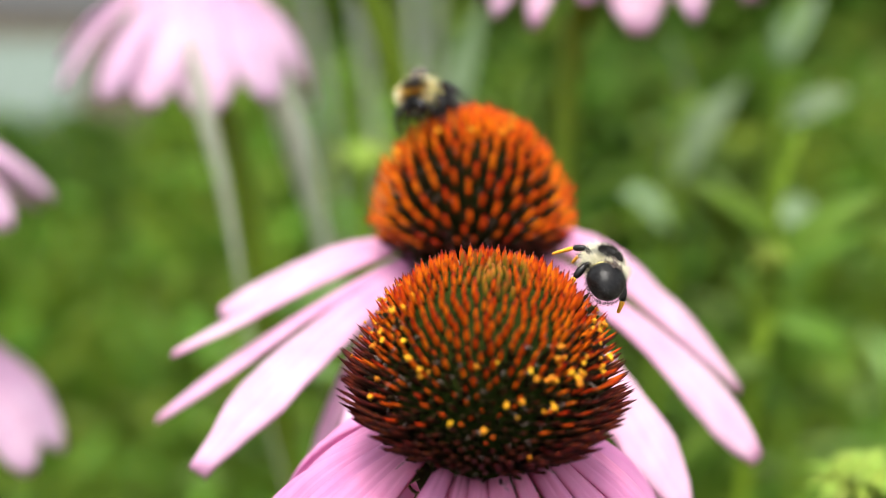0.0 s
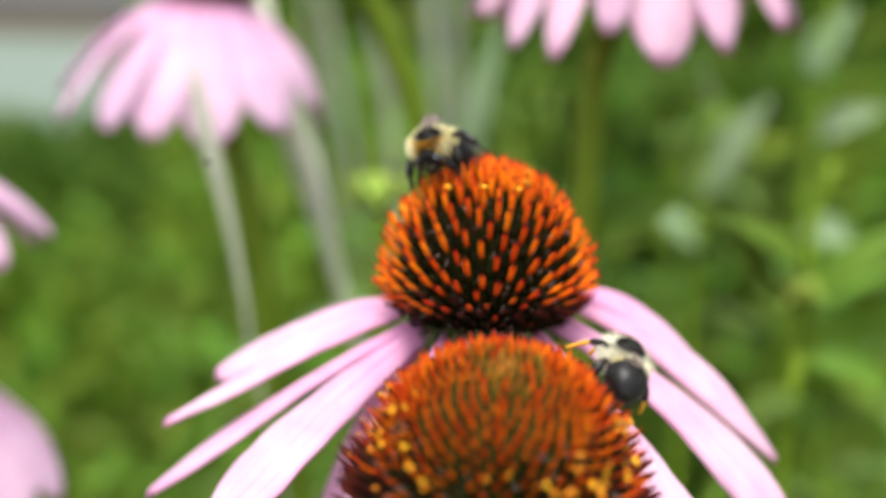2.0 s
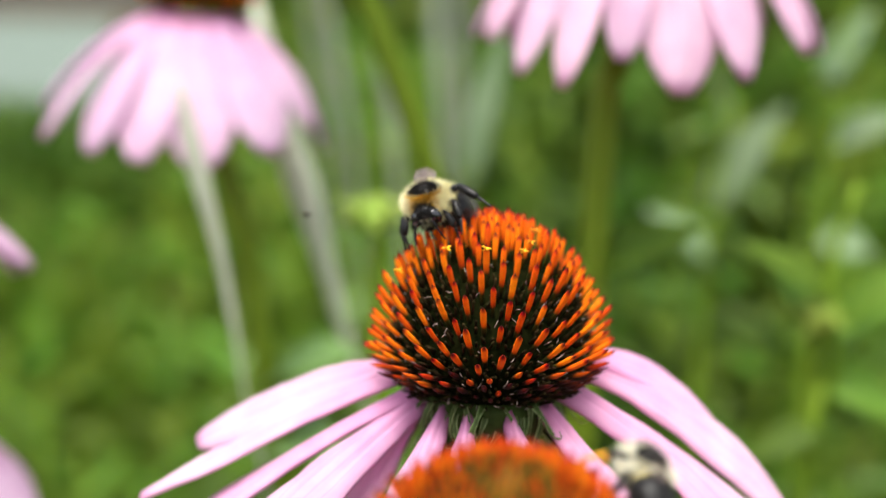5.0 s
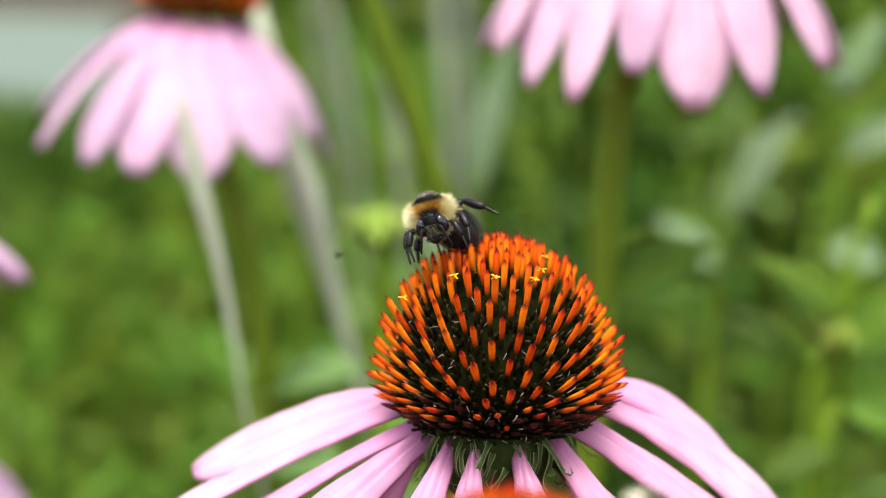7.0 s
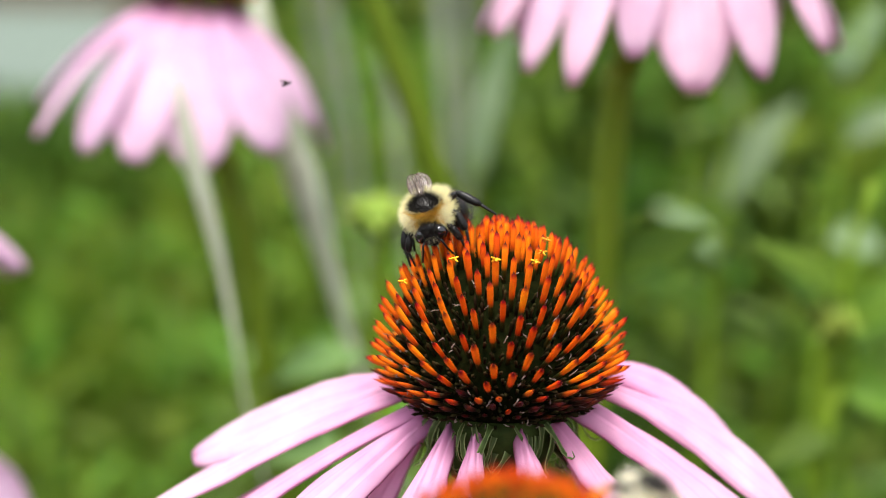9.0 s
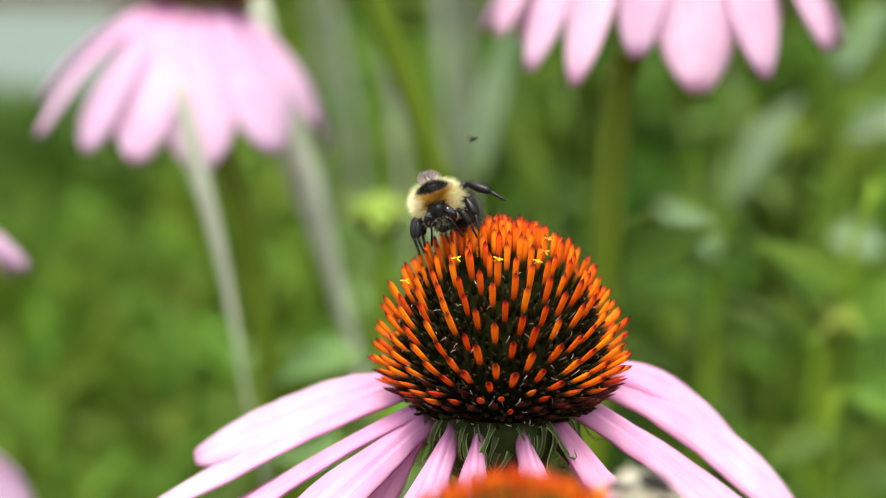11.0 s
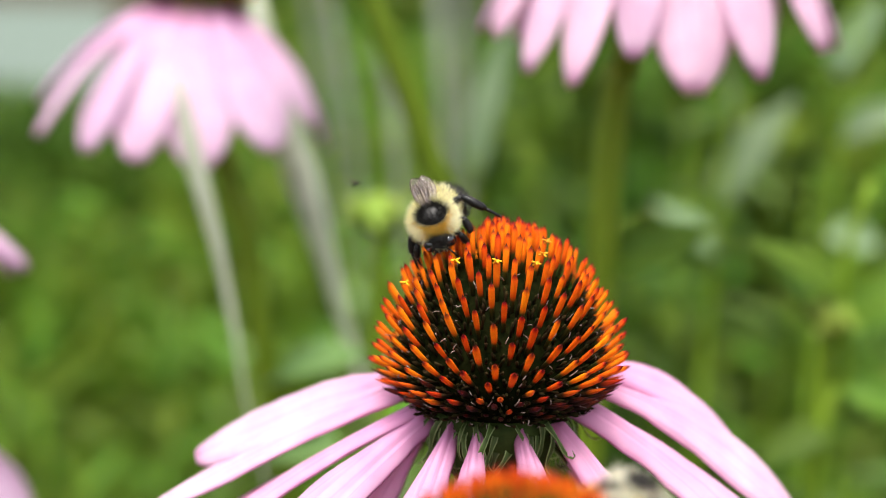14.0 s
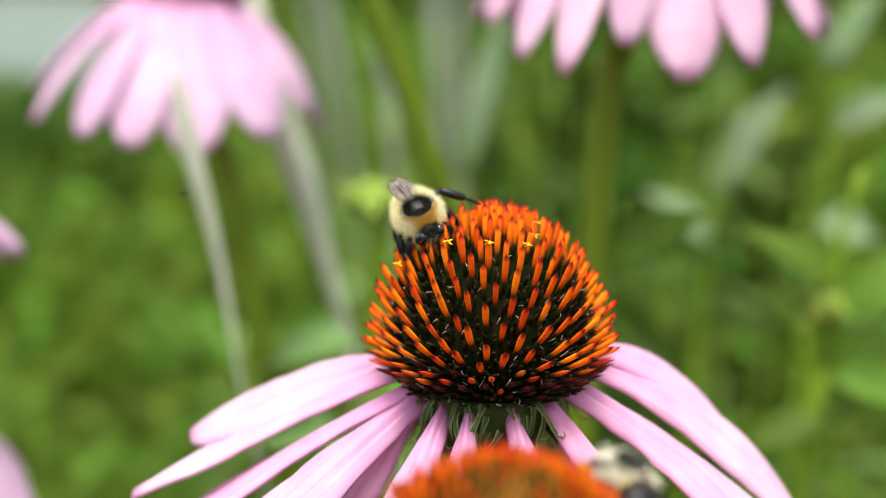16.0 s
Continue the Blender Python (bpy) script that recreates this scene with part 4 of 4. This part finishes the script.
        wing(bee, (-0.0014, s * 0.0005 - 0.0003, 0.0020), (-0.97, s * 0.12 - 0.06, 0.05), (0, s * 0.30, 1), 0.0045, 0.0015)
    for pts, girth, dusty in legs:
        bee_leg(bee, pts, girth, dusty)
    bee.scale = (size, size, size)
    return bee, abdomen


def facing(p, forward, up):
    """A pose at p with its x axis along forward and z towards up."""
    x = Vector(forward).normalized()
    y = Vector(up).cross(x).normalized()
    return Matrix.Translation(p) @ Matrix((x, y, x.cross(y))).transposed().to_4x4()


def gnat():
    g = thing("gnat", 0, 0, 0.8, "tiny dark gnat in flight", "fly")
    v, f, a = ellipsoid(0.0007, 0.00022, 0.00022, 10, 8)
    part("body", made("body", v, f, CHITIN), g)
    v, f, a = ellipsoid(0.0002, 0.0002, 0.0002, 8, 6)
    part("head", made("head", v, f, CHITIN), g, pose(0.0008, 0, -0.00005))
    for s in (1, -1):
        wing(g, (0.0002, s * 0.0001, 0.0002), (-0.5, s * 0.8, 0.5), (0.3, 0, 1), 0.0010, 0.0004)
    return g


# ---- the place ----
ground()
gravel_path()
back_flower()
front_flower()

left_far = far_flower(-0.0835, 0.167, 0.8505, 0, 3, ((181, 0.043, 0.037, 0.0120), (211, 0.042, 0.043, 0.0165), (236, 0.037, 0.045, 0.0175), (260, 0.036, 0.046, 0.0165), (286, 0.037, 0.047, 0.0185), (314, 0.040, 0.042, 0.0180), (348, 0.036, 0.037, 0.0160),
                                               (28, 0.040, 0.046, 0.013), (62, 0.040, 0.048, 0.013), (98, 0.040, 0.046, 0.013), (140, 0.040, 0.047, 0.013)), 31,
                      [(-0.0758, 0.168, 0.7950), (-0.0665, 0.169, 0.7475), (-0.030, 0.18, 0.45), (-0.025, 0.185, -0.01)],
                      "pink coneflower with steeply drooping pale petals")
right_far = far_flower(0.0335, 0.112, 0.8850, 4, 0, ((206, 0.040, 0.045, 0.0085), (225, 0.041, 0.051, 0.0090), (240, 0.040, 0.053, 0.0100), (258, 0.036, 0.047, 0.0110), (279, 0.036, 0.054, 0.0175), (301, 0.038, 0.051, 0.0130), (326, 0.041, 0.046, 0.0115), (350, 0.041, 0.047, 0.0110),
                                              (10, 0.040, 0.048, 0.011), (40, 0.040, 0.05, 0.011), (75, 0.040, 0.048, 0.011), (110, 0.040, 0.05, 0.011), (140, 0.040, 0.05, 0.011), (172, 0.040, 0.046, 0.010)), 37,
                       [(0.0275, 0.113, 0.833), (0.0244, 0.115, 0.79), (0.018, 0.125, 0.45), (0.016, 0.13, -0.01)],
                       "tall pink coneflower with drooping pale petals", True)
stem_leaf(left_far, (-0.0640, 0.168, 0.7380), (-0.0340, 0.136, 0.7560), 0.017, 0.2, LEAF_SOFT, 0.6)
stem_leaf(left_far, (-0.0610, 0.168, 0.7180), (-0.0400, 0.132, 0.7300), 0.020, 0.2, LEAF_SOFT, 0.6)
stem_leaf(right_far, (0.0250, 0.116, 0.7846), (0.0505, 0.114, 0.7960), 0.012, 0.25, LEAF_BRIGHT, 0.9)
edge_far = far_flower(-0.1600, 0.103, 0.8120, 0, -8, ring(12, 0.040, 0.040, 0.0150, 2, 8), 41,
                      [(-0.155, 0.105, 0.74), (-0.149, 0.11, 0.4), (-0.145, 0.11, -0.01)],
                      "pink coneflower with broad drooping petals")
edge_low = far_flower(-0.1465, 0.100, 0.7540, 0, -4, ring(11, 0.036, 0.042, 0.0150, 3), 43,
                      [(-0.140, 0.102, 0.69), (-0.137, 0.105, 0.4), (-0.137, 0.105, -0.01)],
                      "low pink coneflower with hanging petals")

green_bud(-0.0330, 0.158, 0.7885, 0.0128, [(-0.032, 0.159, 0.75), (-0.025, 0.17, 0.4), (-0.023, 0.175, -0.01)], 51,
          "round yellow-green coneflower bud on a thin stem")
green_bud(0.0920, 0.165, 0.7620, 0.0110, [(0.091, 0.166, 0.72), (0.085, 0.172, 0.4), (0.083, 0.177, -0.01)], 53,
          "small yellow-green bud above narrow green leaves",
          (((0.091, 0.166, 0.752), (0.060, 0.163, 0.788), 0.012), ((0.091, 0.166, 0.742), (0.130, 0.172, 0.775), 0.014), ((0.091, 0.167, 0.71), (0.06, 0.157, 0.69), 0.014)))
green_bud(0.0830, 0.030, 0.7380, 0.0125, [(0.083, 0.031, 0.70), (0.08, 0.04, 0.4), (0.08, 0.045, -0.01)], 57,
          "bright yellow-green flower bud with pointed bracts")
olive = green_bud(-0.0560, 0.170, 0.8950, 0.0120, [(-0.0500, 0.17, 0.880), (-0.0379, 0.17, 0.849), (-0.0195, 0.17, 0.802), (0.01, 0.175, 0.70), (0.03, 0.18, 0.4), (0.03, 0.18, -0.01)], 59,
                  "tall olive-green flower stem with a closed bud", girth=0.0033, stem_mat=STEM_OLIVE)

for k, (pts, r) in enumerate( ((((-0.0786, 0.125, 0.8265), (-0.0772, 0.125, 0.8185), (-0.0744, 0.125, 0.8046), (-0.0698, 0.125, 0.7870), (-0.0655, 0.125, 0.7639), (-0.0560, 0.127, 0.711), (-0.005, 0.135, 0.50), (0.02, 0.14, 0.25), (0.02, 0.14, -0.01)), 0.0025),
               (((-0.075, 0.20, 0.850), (-0.0650, 0.20, 0.807), (-0.0560, 0.20, 0.778), (-0.0460, 0.20, 0.742), (-0.01, 0.21, 0.61), (0.03, 0.22, 0.3), (0.04, 0.22, -0.01)), 0.0052),
               (((-0.104, 0.50, 0.880), (-0.089, 0.50, 0.819), (-0.077, 0.50, 0.744), (-0.05, 0.50, 0.5), (-0.04, 0.51, 0.2), (-0.04, 0.51, -0.01)), 0.0036),
               (((-0.118, 0.56, 0.870), (-0.107, 0.56, 0.800), (-0.098, 0.56, 0.740), (-0.08, 0.56, 0.5), (-0.07, 0.57, 0.2), (-0.07, 0.57, -0.01)), 0.0035),
               (((-0.070, 0.44, 0.900), (-0.060, 0.44, 0.826), (-0.050, 0.44, 0.755), (-0.03, 0.44, 0.5), (-0.03, 0.45, 0.2), (-0.03, 0.45, -0.01)), 0.0040),
               (((-0.044, 0.50, 0.930), (-0.037, 0.50, 0.846), (-0.028, 0.50, 0.745), (-0.01, 0.50, 0.5), (0.0, 0.51, 0.2), (0.0, 0.51, -0.01)), 0.0040),
               (((-0.030, 0.40, 0.910), (-0.020, 0.40, 0.844), (-0.016, 0.40, 0.760), (0.01, 0.40, 0.5), (0.02, 0.41, 0.2), (0.02, 0.41, -0.01)), 0.0032))):
    pale_stalk(pts, r, STEM_PALE if k < 2 else STEM_DRY)

def tall_plant(label, stem, leaves, mat, girth=0.0022):
    """A single leafy stem with a few long leaves: start, end, width."""
    x, y = stem[-1][0], stem[-1][1]
    p = thing("leafy_plant", x, y, 0.0, label, "plant", "leafy plants")
    pts = curve_points([Vector(q) - p.matrix_basis.translation for q in stem], 16)
    v, f, a = tube(pts, [girth * (0.4 + 0.9 * k / 16) for k in range(17)], 8)
    part("stem", made("stem", v, f, STEM), p)
    for s, e, w, droop in leaves:
        stem_leaf(p, s, e, w, droop, mat, 0.8 if e[0] > s[0] else -0.8)
    return p


tall_plant("slender plant with a pale blue-green upright leaf", [(-0.010, 0.30, 0.786), (-0.012, 0.30, 0.70), (-0.02, 0.305, 0.4), (-0.02, 0.305, -0.01)],
           (((-0.011, 0.30, 0.775), (0.003, 0.30, 0.842), 0.016, 0.1), ((-0.011, 0.30, 0.74), (-0.045, 0.29, 0.775), 0.012, 0.3)), LEAF_GREY)
tall_plant("leafy plant with broad pale leaves that catch the light", [(0.095, 0.35, 0.80), (0.090, 0.35, 0.74), (0.08, 0.355, 0.4), (0.08, 0.355, -0.01)],
           (((0.090, 0.35, 0.762), (0.118, 0.345, 0.810), 0.022, 0.2), ((0.092, 0.35, 0.74), (0.062, 0.345, 0.765), 0.014, 0.3), ((0.095, 0.35, 0.79), (0.085, 0.345, 0.83), 0.010, 0.2)), LEAF_GREY)
tall_plant("leafy plant with pale upper leaves", [(0.145, 0.36, 0.86), (0.140, 0.36, 0.78), (0.13, 0.365, 0.4), (0.13, 0.365, -0.01)],
           (((0.138, 0.36, 0.815), (0.152, 0.355, 0.848), 0.022, 0.2), ((0.140, 0.36, 0.79), (0.170, 0.355, 0.805), 0.016, 0.3), ((0.139, 0.36, 0.75), (0.160, 0.35, 0.745), 0.016, 0.3)), LEAF_GREY)
tall_plant("yellow-green plant with long narrow leaves", [(0.1000, 0.166, 0.800), (0.094, 0.165, 0.775), (0.097, 0.165, 0.745), (0.090, 0.165, 0.705), (0.08, 0.17, 0.4), (0.08, 0.17, -0.01)],
           (((0.094, 0.164, 0.768), (0.066, 0.160, 0.785), 0.010, 0.2), ((0.095, 0.164, 0.760), (0.125, 0.160, 0.785), 0.011, 0.3), ((0.096, 0.164, 0.742), (0.120, 0.158, 0.735), 0.011, 0.4), ((0.094, 0.164, 0.73), (0.070, 0.158, 0.72), 0.010, 0.4)), LEAF_BRIGHT, 0.0024)

prng = random.Random(77)
spots = []
for k in range(56):
    y = 0.55 + 1.4 * prng.random() ** 1.2
    x = prng.uniform(-1, 1) * (0.16 + 0.55 * y)
    height = 0.845 - 0.10 * (y - 0.3) - prng.uniform(0.0, 0.22)
    if x < -0.05 and y > 0.5:
        height -= 0.04
    if x < -0.22 * y - 0.06:
        height = min(height, 0.66)
    meadow_plant(x, y, height, 100 + k, prng.random() < 0.1)
for k, (x, y, h, w) in enumerate(((0.20, 0.60, 0.69, 0), (0.30, 0.64, 0.70, 0), (0.14, 0.58, 0.70, 0), (0.26, 0.54, 0.70, 0), (0.17, 0.52, 0.66, 0), (0.24, 0.70, 0.70, 0), (0.19, 0.66, 0.69, 0), (0.34, 0.58, 0.69, 0), (0.15, 0.55, 0.68, 0), (0.28, 0.64, 0.69, 0), (0.22, 0.48, 0.67, 0), (0.38, 0.60, 0.70, 0), (0.28, 0.50, 0.67, 0), (0.17, 0.38, 0.62, 1), (0.22, 0.42, 0.64, 0), (0.27, 0.46, 0.66, 1), (0.20, 0.48, 0.65, 0), (-0.090, 0.42, 0.750, 0), (-0.050, 0.42, 0.750, 0), (-0.020, 0.38, 0.755, 0), (-0.070, 0.46, 0.750, 0), (0.005, 0.43, 0.750, 0), (0.40, 0.80, 0.83, 1), (0.48, 0.86, 0.83, 1), (0.34, 0.84, 0.82, 1), (-0.14, 0.54, 0.63, 0), (-0.24, 0.52, 0.62, 0), (-0.07, 0.55, 0.62, 0), (-0.32, 0.56, 0.63, 0), (-0.18, 0.60, 0.66, 0), (-0.28, 0.66, 0.66, 0), (-0.11, 0.68, 0.65, 1), (-0.21, 0.48, 0.60, 0), (0.34, 0.60, 0.76, 1), (0.42, 0.70, 0.78, 1), (-0.22, 0.60, 0.74, 0), (-0.34, 0.62, 0.74, 0), (-0.10, 0.64, 0.72, 0))):
    meadow_plant(x, y, h, 300 + k, w)
# added plants with darkened leaves stand for the shaded hollow behind the cone
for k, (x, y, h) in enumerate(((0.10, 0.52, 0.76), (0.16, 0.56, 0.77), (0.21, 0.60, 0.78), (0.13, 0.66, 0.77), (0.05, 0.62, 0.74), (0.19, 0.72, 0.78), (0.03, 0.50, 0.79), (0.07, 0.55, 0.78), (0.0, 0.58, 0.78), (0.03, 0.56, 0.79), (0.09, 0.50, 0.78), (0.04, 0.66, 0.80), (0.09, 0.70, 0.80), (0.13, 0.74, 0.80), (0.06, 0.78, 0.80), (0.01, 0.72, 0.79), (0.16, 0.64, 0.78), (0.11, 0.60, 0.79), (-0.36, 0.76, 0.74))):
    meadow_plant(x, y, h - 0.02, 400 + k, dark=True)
grass(22000, 5)


def undergrowth_spot(r):
    """A place in the undergrowth, which thins out and sinks towards the path."""
    y = 0.9 + 3.5 * r.random()
    x = r.uniform(-1, 1) * (0.75 + 0.62 * y)
    top = 0.80 - 0.04 * y
    if x < -0.24 * y - 0.06:
        return x, y, 0.08 + (top * 0.72 - 0.08) * r.random() ** 1.9
    return x, y, r.uniform(0.1, top)


scattered_leaves("undergrowth", "dense green undergrowth of leaves behind the flowers", 76000, 6,
                 undergrowth_spot, (0.045, 0.10), LEAF_MASS, "undergrowth", (-0.3, 1.6), (0.07, 0.16))
# both shrubs are added dark leaves, with shade put into their colour
scattered_leaves("shrub", "shrub leaves coloured dark to stand for deep shade", 12000, 9,
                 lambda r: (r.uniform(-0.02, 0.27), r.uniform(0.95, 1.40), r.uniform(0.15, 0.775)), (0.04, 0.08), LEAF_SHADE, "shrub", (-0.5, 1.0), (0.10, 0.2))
scattered_leaves("shrub", "low shrub leaves beside the path, shade put into their dark green", 8000, 10,
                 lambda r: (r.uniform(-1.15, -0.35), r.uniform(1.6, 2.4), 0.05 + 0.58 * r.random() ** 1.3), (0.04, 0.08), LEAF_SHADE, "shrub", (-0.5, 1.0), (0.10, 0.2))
scattered_leaves("far_hedge", "far green hedge of leaves", 26000, 7,
                 lambda r: (r.uniform(-1.3, 8), r.uniform(5.0, 6.5), r.uniform(0.0, 2.6)), (0.14, 0.3), HEDGE, "hedge")

# legs: hip, knee, ankle, tip
LEGS_BACK = (
    (((0.0012, 0.0018, -0.0020), (0.0030, 0.0034, -0.0016), (0.0038, 0.0042, -0.0040), (0.0044, 0.0046, -0.0062)), 0.00050, False),
    (((0.0012, -0.0018, -0.0020), (0.0028, -0.0036, -0.0014), (0.0040, -0.0044, -0.0036), (0.0050, -0.0040, -0.0060)), 0.00050, False),
    (((-0.0002, 0.0022, -0.0018), (0.0008, 0.0046, -0.0006), (0.0030, 0.0054, -0.0030), (0.0046, 0.0052, -0.0052)), 0.00055, False),
    (((-0.0002, -0.0022, -0.0018), (0.0008, -0.0042, -0.0016), (0.0028, -0.0050, -0.0040), (0.0046, -0.0048, -0.0062)), 0.00055, False),
    (((-0.0018, 0.0020, -0.0010), (-0.0022, 0.0054, 0.0006), (0.0004, 0.0086, -0.0010), (0.0018, 0.0106, -0.0026)), 0.00060, False),
    (((-0.0018, -0.0020, -0.0022), (-0.0028, -0.0032, -0.0034), (-0.0010, -0.0038, -0.0054), (0.0004, -0.0040, -0.0070)), 0.00060, False))
bee_back, bee_abdomen = bumblebee("pale yellow furry bumblebee with a black spot, on an orange cone", 3, (-38, 45), 0.89, LEGS_BACK, HAIR_YELLOW, 0.36)
LEGS_FRONT = (
    (((0.0012, 0.0018, -0.0020), (0.0030, 0.0034, -0.0016), (0.0038, 0.0042, -0.0040), (0.0040, 0.0046, -0.0062)), 0.00050, True),
    (((0.0012, -0.0018, -0.0020), (0.0026, -0.0040, -0.0012), (0.0034, -0.0050, -0.0036), (0.0040, -0.0046, -0.0062)), 0.00050, False),
    (((-0.0002, 0.0022, -0.0010), (-0.0004, 0.0052, 0.0010), (0.0002, 0.0074, -0.0006), (0.0010, 0.0102, -0.0044)), 0.00055, True),
    (((-0.0002, -0.0022, -0.0018), (-0.0004, -0.0048, -0.0012), (0.0, -0.0062, -0.0042), (0.0006, -0.0062, -0.0070)), 0.00055, False),
    (((-0.0018, 0.0020, -0.0014), (-0.0040, 0.0046, -0.0004), (-0.0062, 0.0058, -0.0030), (-0.0072, 0.0060, -0.0056)), 0.00066, True),
    (((-0.0018, -0.0020, -0.0018), (-0.0040, -0.0046, -0.0014), (-0.0062, -0.0056, -0.0036), (-0.0072, -0.0058, -0.0060)), 0.00066, True))
bee_front, _ = bumblebee("bumblebee with a glossy black abdomen on a russet cone", 4, (0, 4), 0.68, LEGS_FRONT, HAIR_CREAM, 0.66, 0.0030, 1.35, 1.06)
fly = gnat()

# seconds, the middle of the thorax, the way to the head (millimetres)
BEE_BACK = [
    (0, (-0.0097, -0.0030, 0.8188), (-0.3, -3.4, -2.8)),
    (0.5, (-0.0100, -0.0030, 0.8184), (-1.0, -2.6, -3.4)),
    (1, (-0.0098, -0.0030, 0.8184), (-1.2, -2.5, -3.4)),
    (1.5, (-0.0090, -0.0030, 0.8182), (-0.0, -3.0, -3.2)),
    (2, (-0.0089, -0.0030, 0.8190), (-0.1, -3.2, -3.0)),
    (2.5, (-0.0087, -0.0030, 0.8188), (-0.3, -2.2, -3.8)),
    (3, (-0.0089, -0.0030, 0.8185), (-0.1, -2.7, -3.5)),
    (3.5, (-0.0087, -0.0030, 0.8185), (-0.3, -3.6, -2.5)),
    (4, (-0.0092, -0.0030, 0.8187), (0.2, -3.5, -2.7)),
    (6.5, (-0.0092, -0.0030, 0.8196), (0.2, -3.6, -2.6)),
    (7, (-0.0095, -0.0030, 0.8205), (0.5, -4.1, -1.5)),
    (7.5, (-0.0100, -0.0030, 0.8184), (0.0, -3.7, -2.4)),
    (8, (-0.0098, -0.0030, 0.8181), (0.8, -3.0, -3.1)),
    (8.5, (-0.0100, -0.0030, 0.8183), (1.0, -2.7, -3.3)),
    (9, (-0.0100, -0.0030, 0.8183), (1.0, -2.7, -3.3)),
    (11.5, (-0.0089, -0.0030, 0.8202), (0.9, -3.7, -2.2)),
    (12, (-0.0096, -0.0030, 0.8184), (0.6, -2.7, -3.4)),
    (12.5, (-0.0093, -0.0030, 0.8183), (1.3, -2.7, -3.3)),
    (13, (-0.0097, -0.0030, 0.8177), (0.7, -2.2, -3.7)),
    (13.5, (-0.0094, -0.0030, 0.8196), (1.4, -3.2, -2.6)),
    (14, (-0.0093, -0.0030, 0.8176), (1.3, -2.2, -3.6)),
    (14.5, (-0.0100, -0.0030, 0.8166), (2.0, -3.0, -2.6)),
    (15, (-0.0096, -0.0030, 0.8161), (2.6, -2.8, -2.1)),
    (15.5, (-0.0098, -0.0030, 0.8159), (2.8, -2.9, -1.9)),
    (16, (-0.0104, -0.0030, 0.8156), (2.4, -2.6, -2.6)),
]
BEE_FRONT = [(0, 0.0193, 0.7966), (0.5, 0.0189, 0.7967), (1, 0.0186, 0.7964), (1.5, 0.0191, 0.7953), (2, 0.0187, 0.7955), (2.5, 0.0188, 0.7951),
             (3, 0.0190, 0.7950), (4, 0.0193, 0.7949), (9, 0.0183, 0.7952), (12.5, 0.0176, 0.7953), (14.5, 0.0168, 0.7955), (16, 0.0170, 0.7950)]
GNAT = [(0.0, -0.095, 0.80), (4, -0.0272, 0.8190), (6.5, -0.0327, 0.8028), (7, -0.0245, 0.8107), (7.5, -0.0319, 0.8132), (8, -0.0327, 0.8220), (8.5, -0.0317, 0.8269), (9, -0.0323, 0.8343), (9.2, -0.0297, 0.8355), (11.5, 0.0110, 0.8253), (12.5, 0.0438, 0.8300), (13.3, 0.0172, 0.8255), (13.6, 0.0071, 0.8237), (14.5, -0.0483, 0.8162), (15.3, -0.0452, 0.8199), (16, -0.0480, 0.8147)]


def bee_pose(p, way, hint, lift):
    """From the way to the head, which lies a little below the body's axis."""
    f = Vector(way).normalized()
    u = (Vector(hint) - f * f.dot(Vector(hint))).normalized()
    c, s = math.cos(radians(lift)), math.sin(radians(lift))
    return facing(p, f * c + u * s, u)


def motions():
    walk(bee_back, [(t, bee_pose(Vector(p) - Vector((0, 0, 0.0007)), f, (-0.30, -0.35, 1.0), 22 if t in (6.5, 7, 11.5, 13.5) else 20 if t < 14 else 9)) for t, p, f in BEE_BACK])
    walk(bee_abdomen, [(t, pose(-0.0024, 0.0004, -0.0006, 0, -50, yaw)) for t, yaw in ((0.0, -66), (7.0, -66), (9.0, -58), (11.5, -54), (14.0, -48), (15.0, -34), (16.0, -28))])
    rows = []
    for t, x, z in BEE_FRONT:
        ahead = Vector((0.04 - 0.30 * min(1.0, max(0.0, (t - 3) / 6)), 0.90, 0.40)).normalized()
        rows.append((t, facing(Vector((x, -0.0575, z)) + ahead * 0.0044, ahead, (0.42, -0.25, 0.87))))
    walk(bee_front, rows)
    walk(fly, [(t, pose(x, 0.010, z, 0, -20, 35)) for t, x, z in GNAT])


motions()
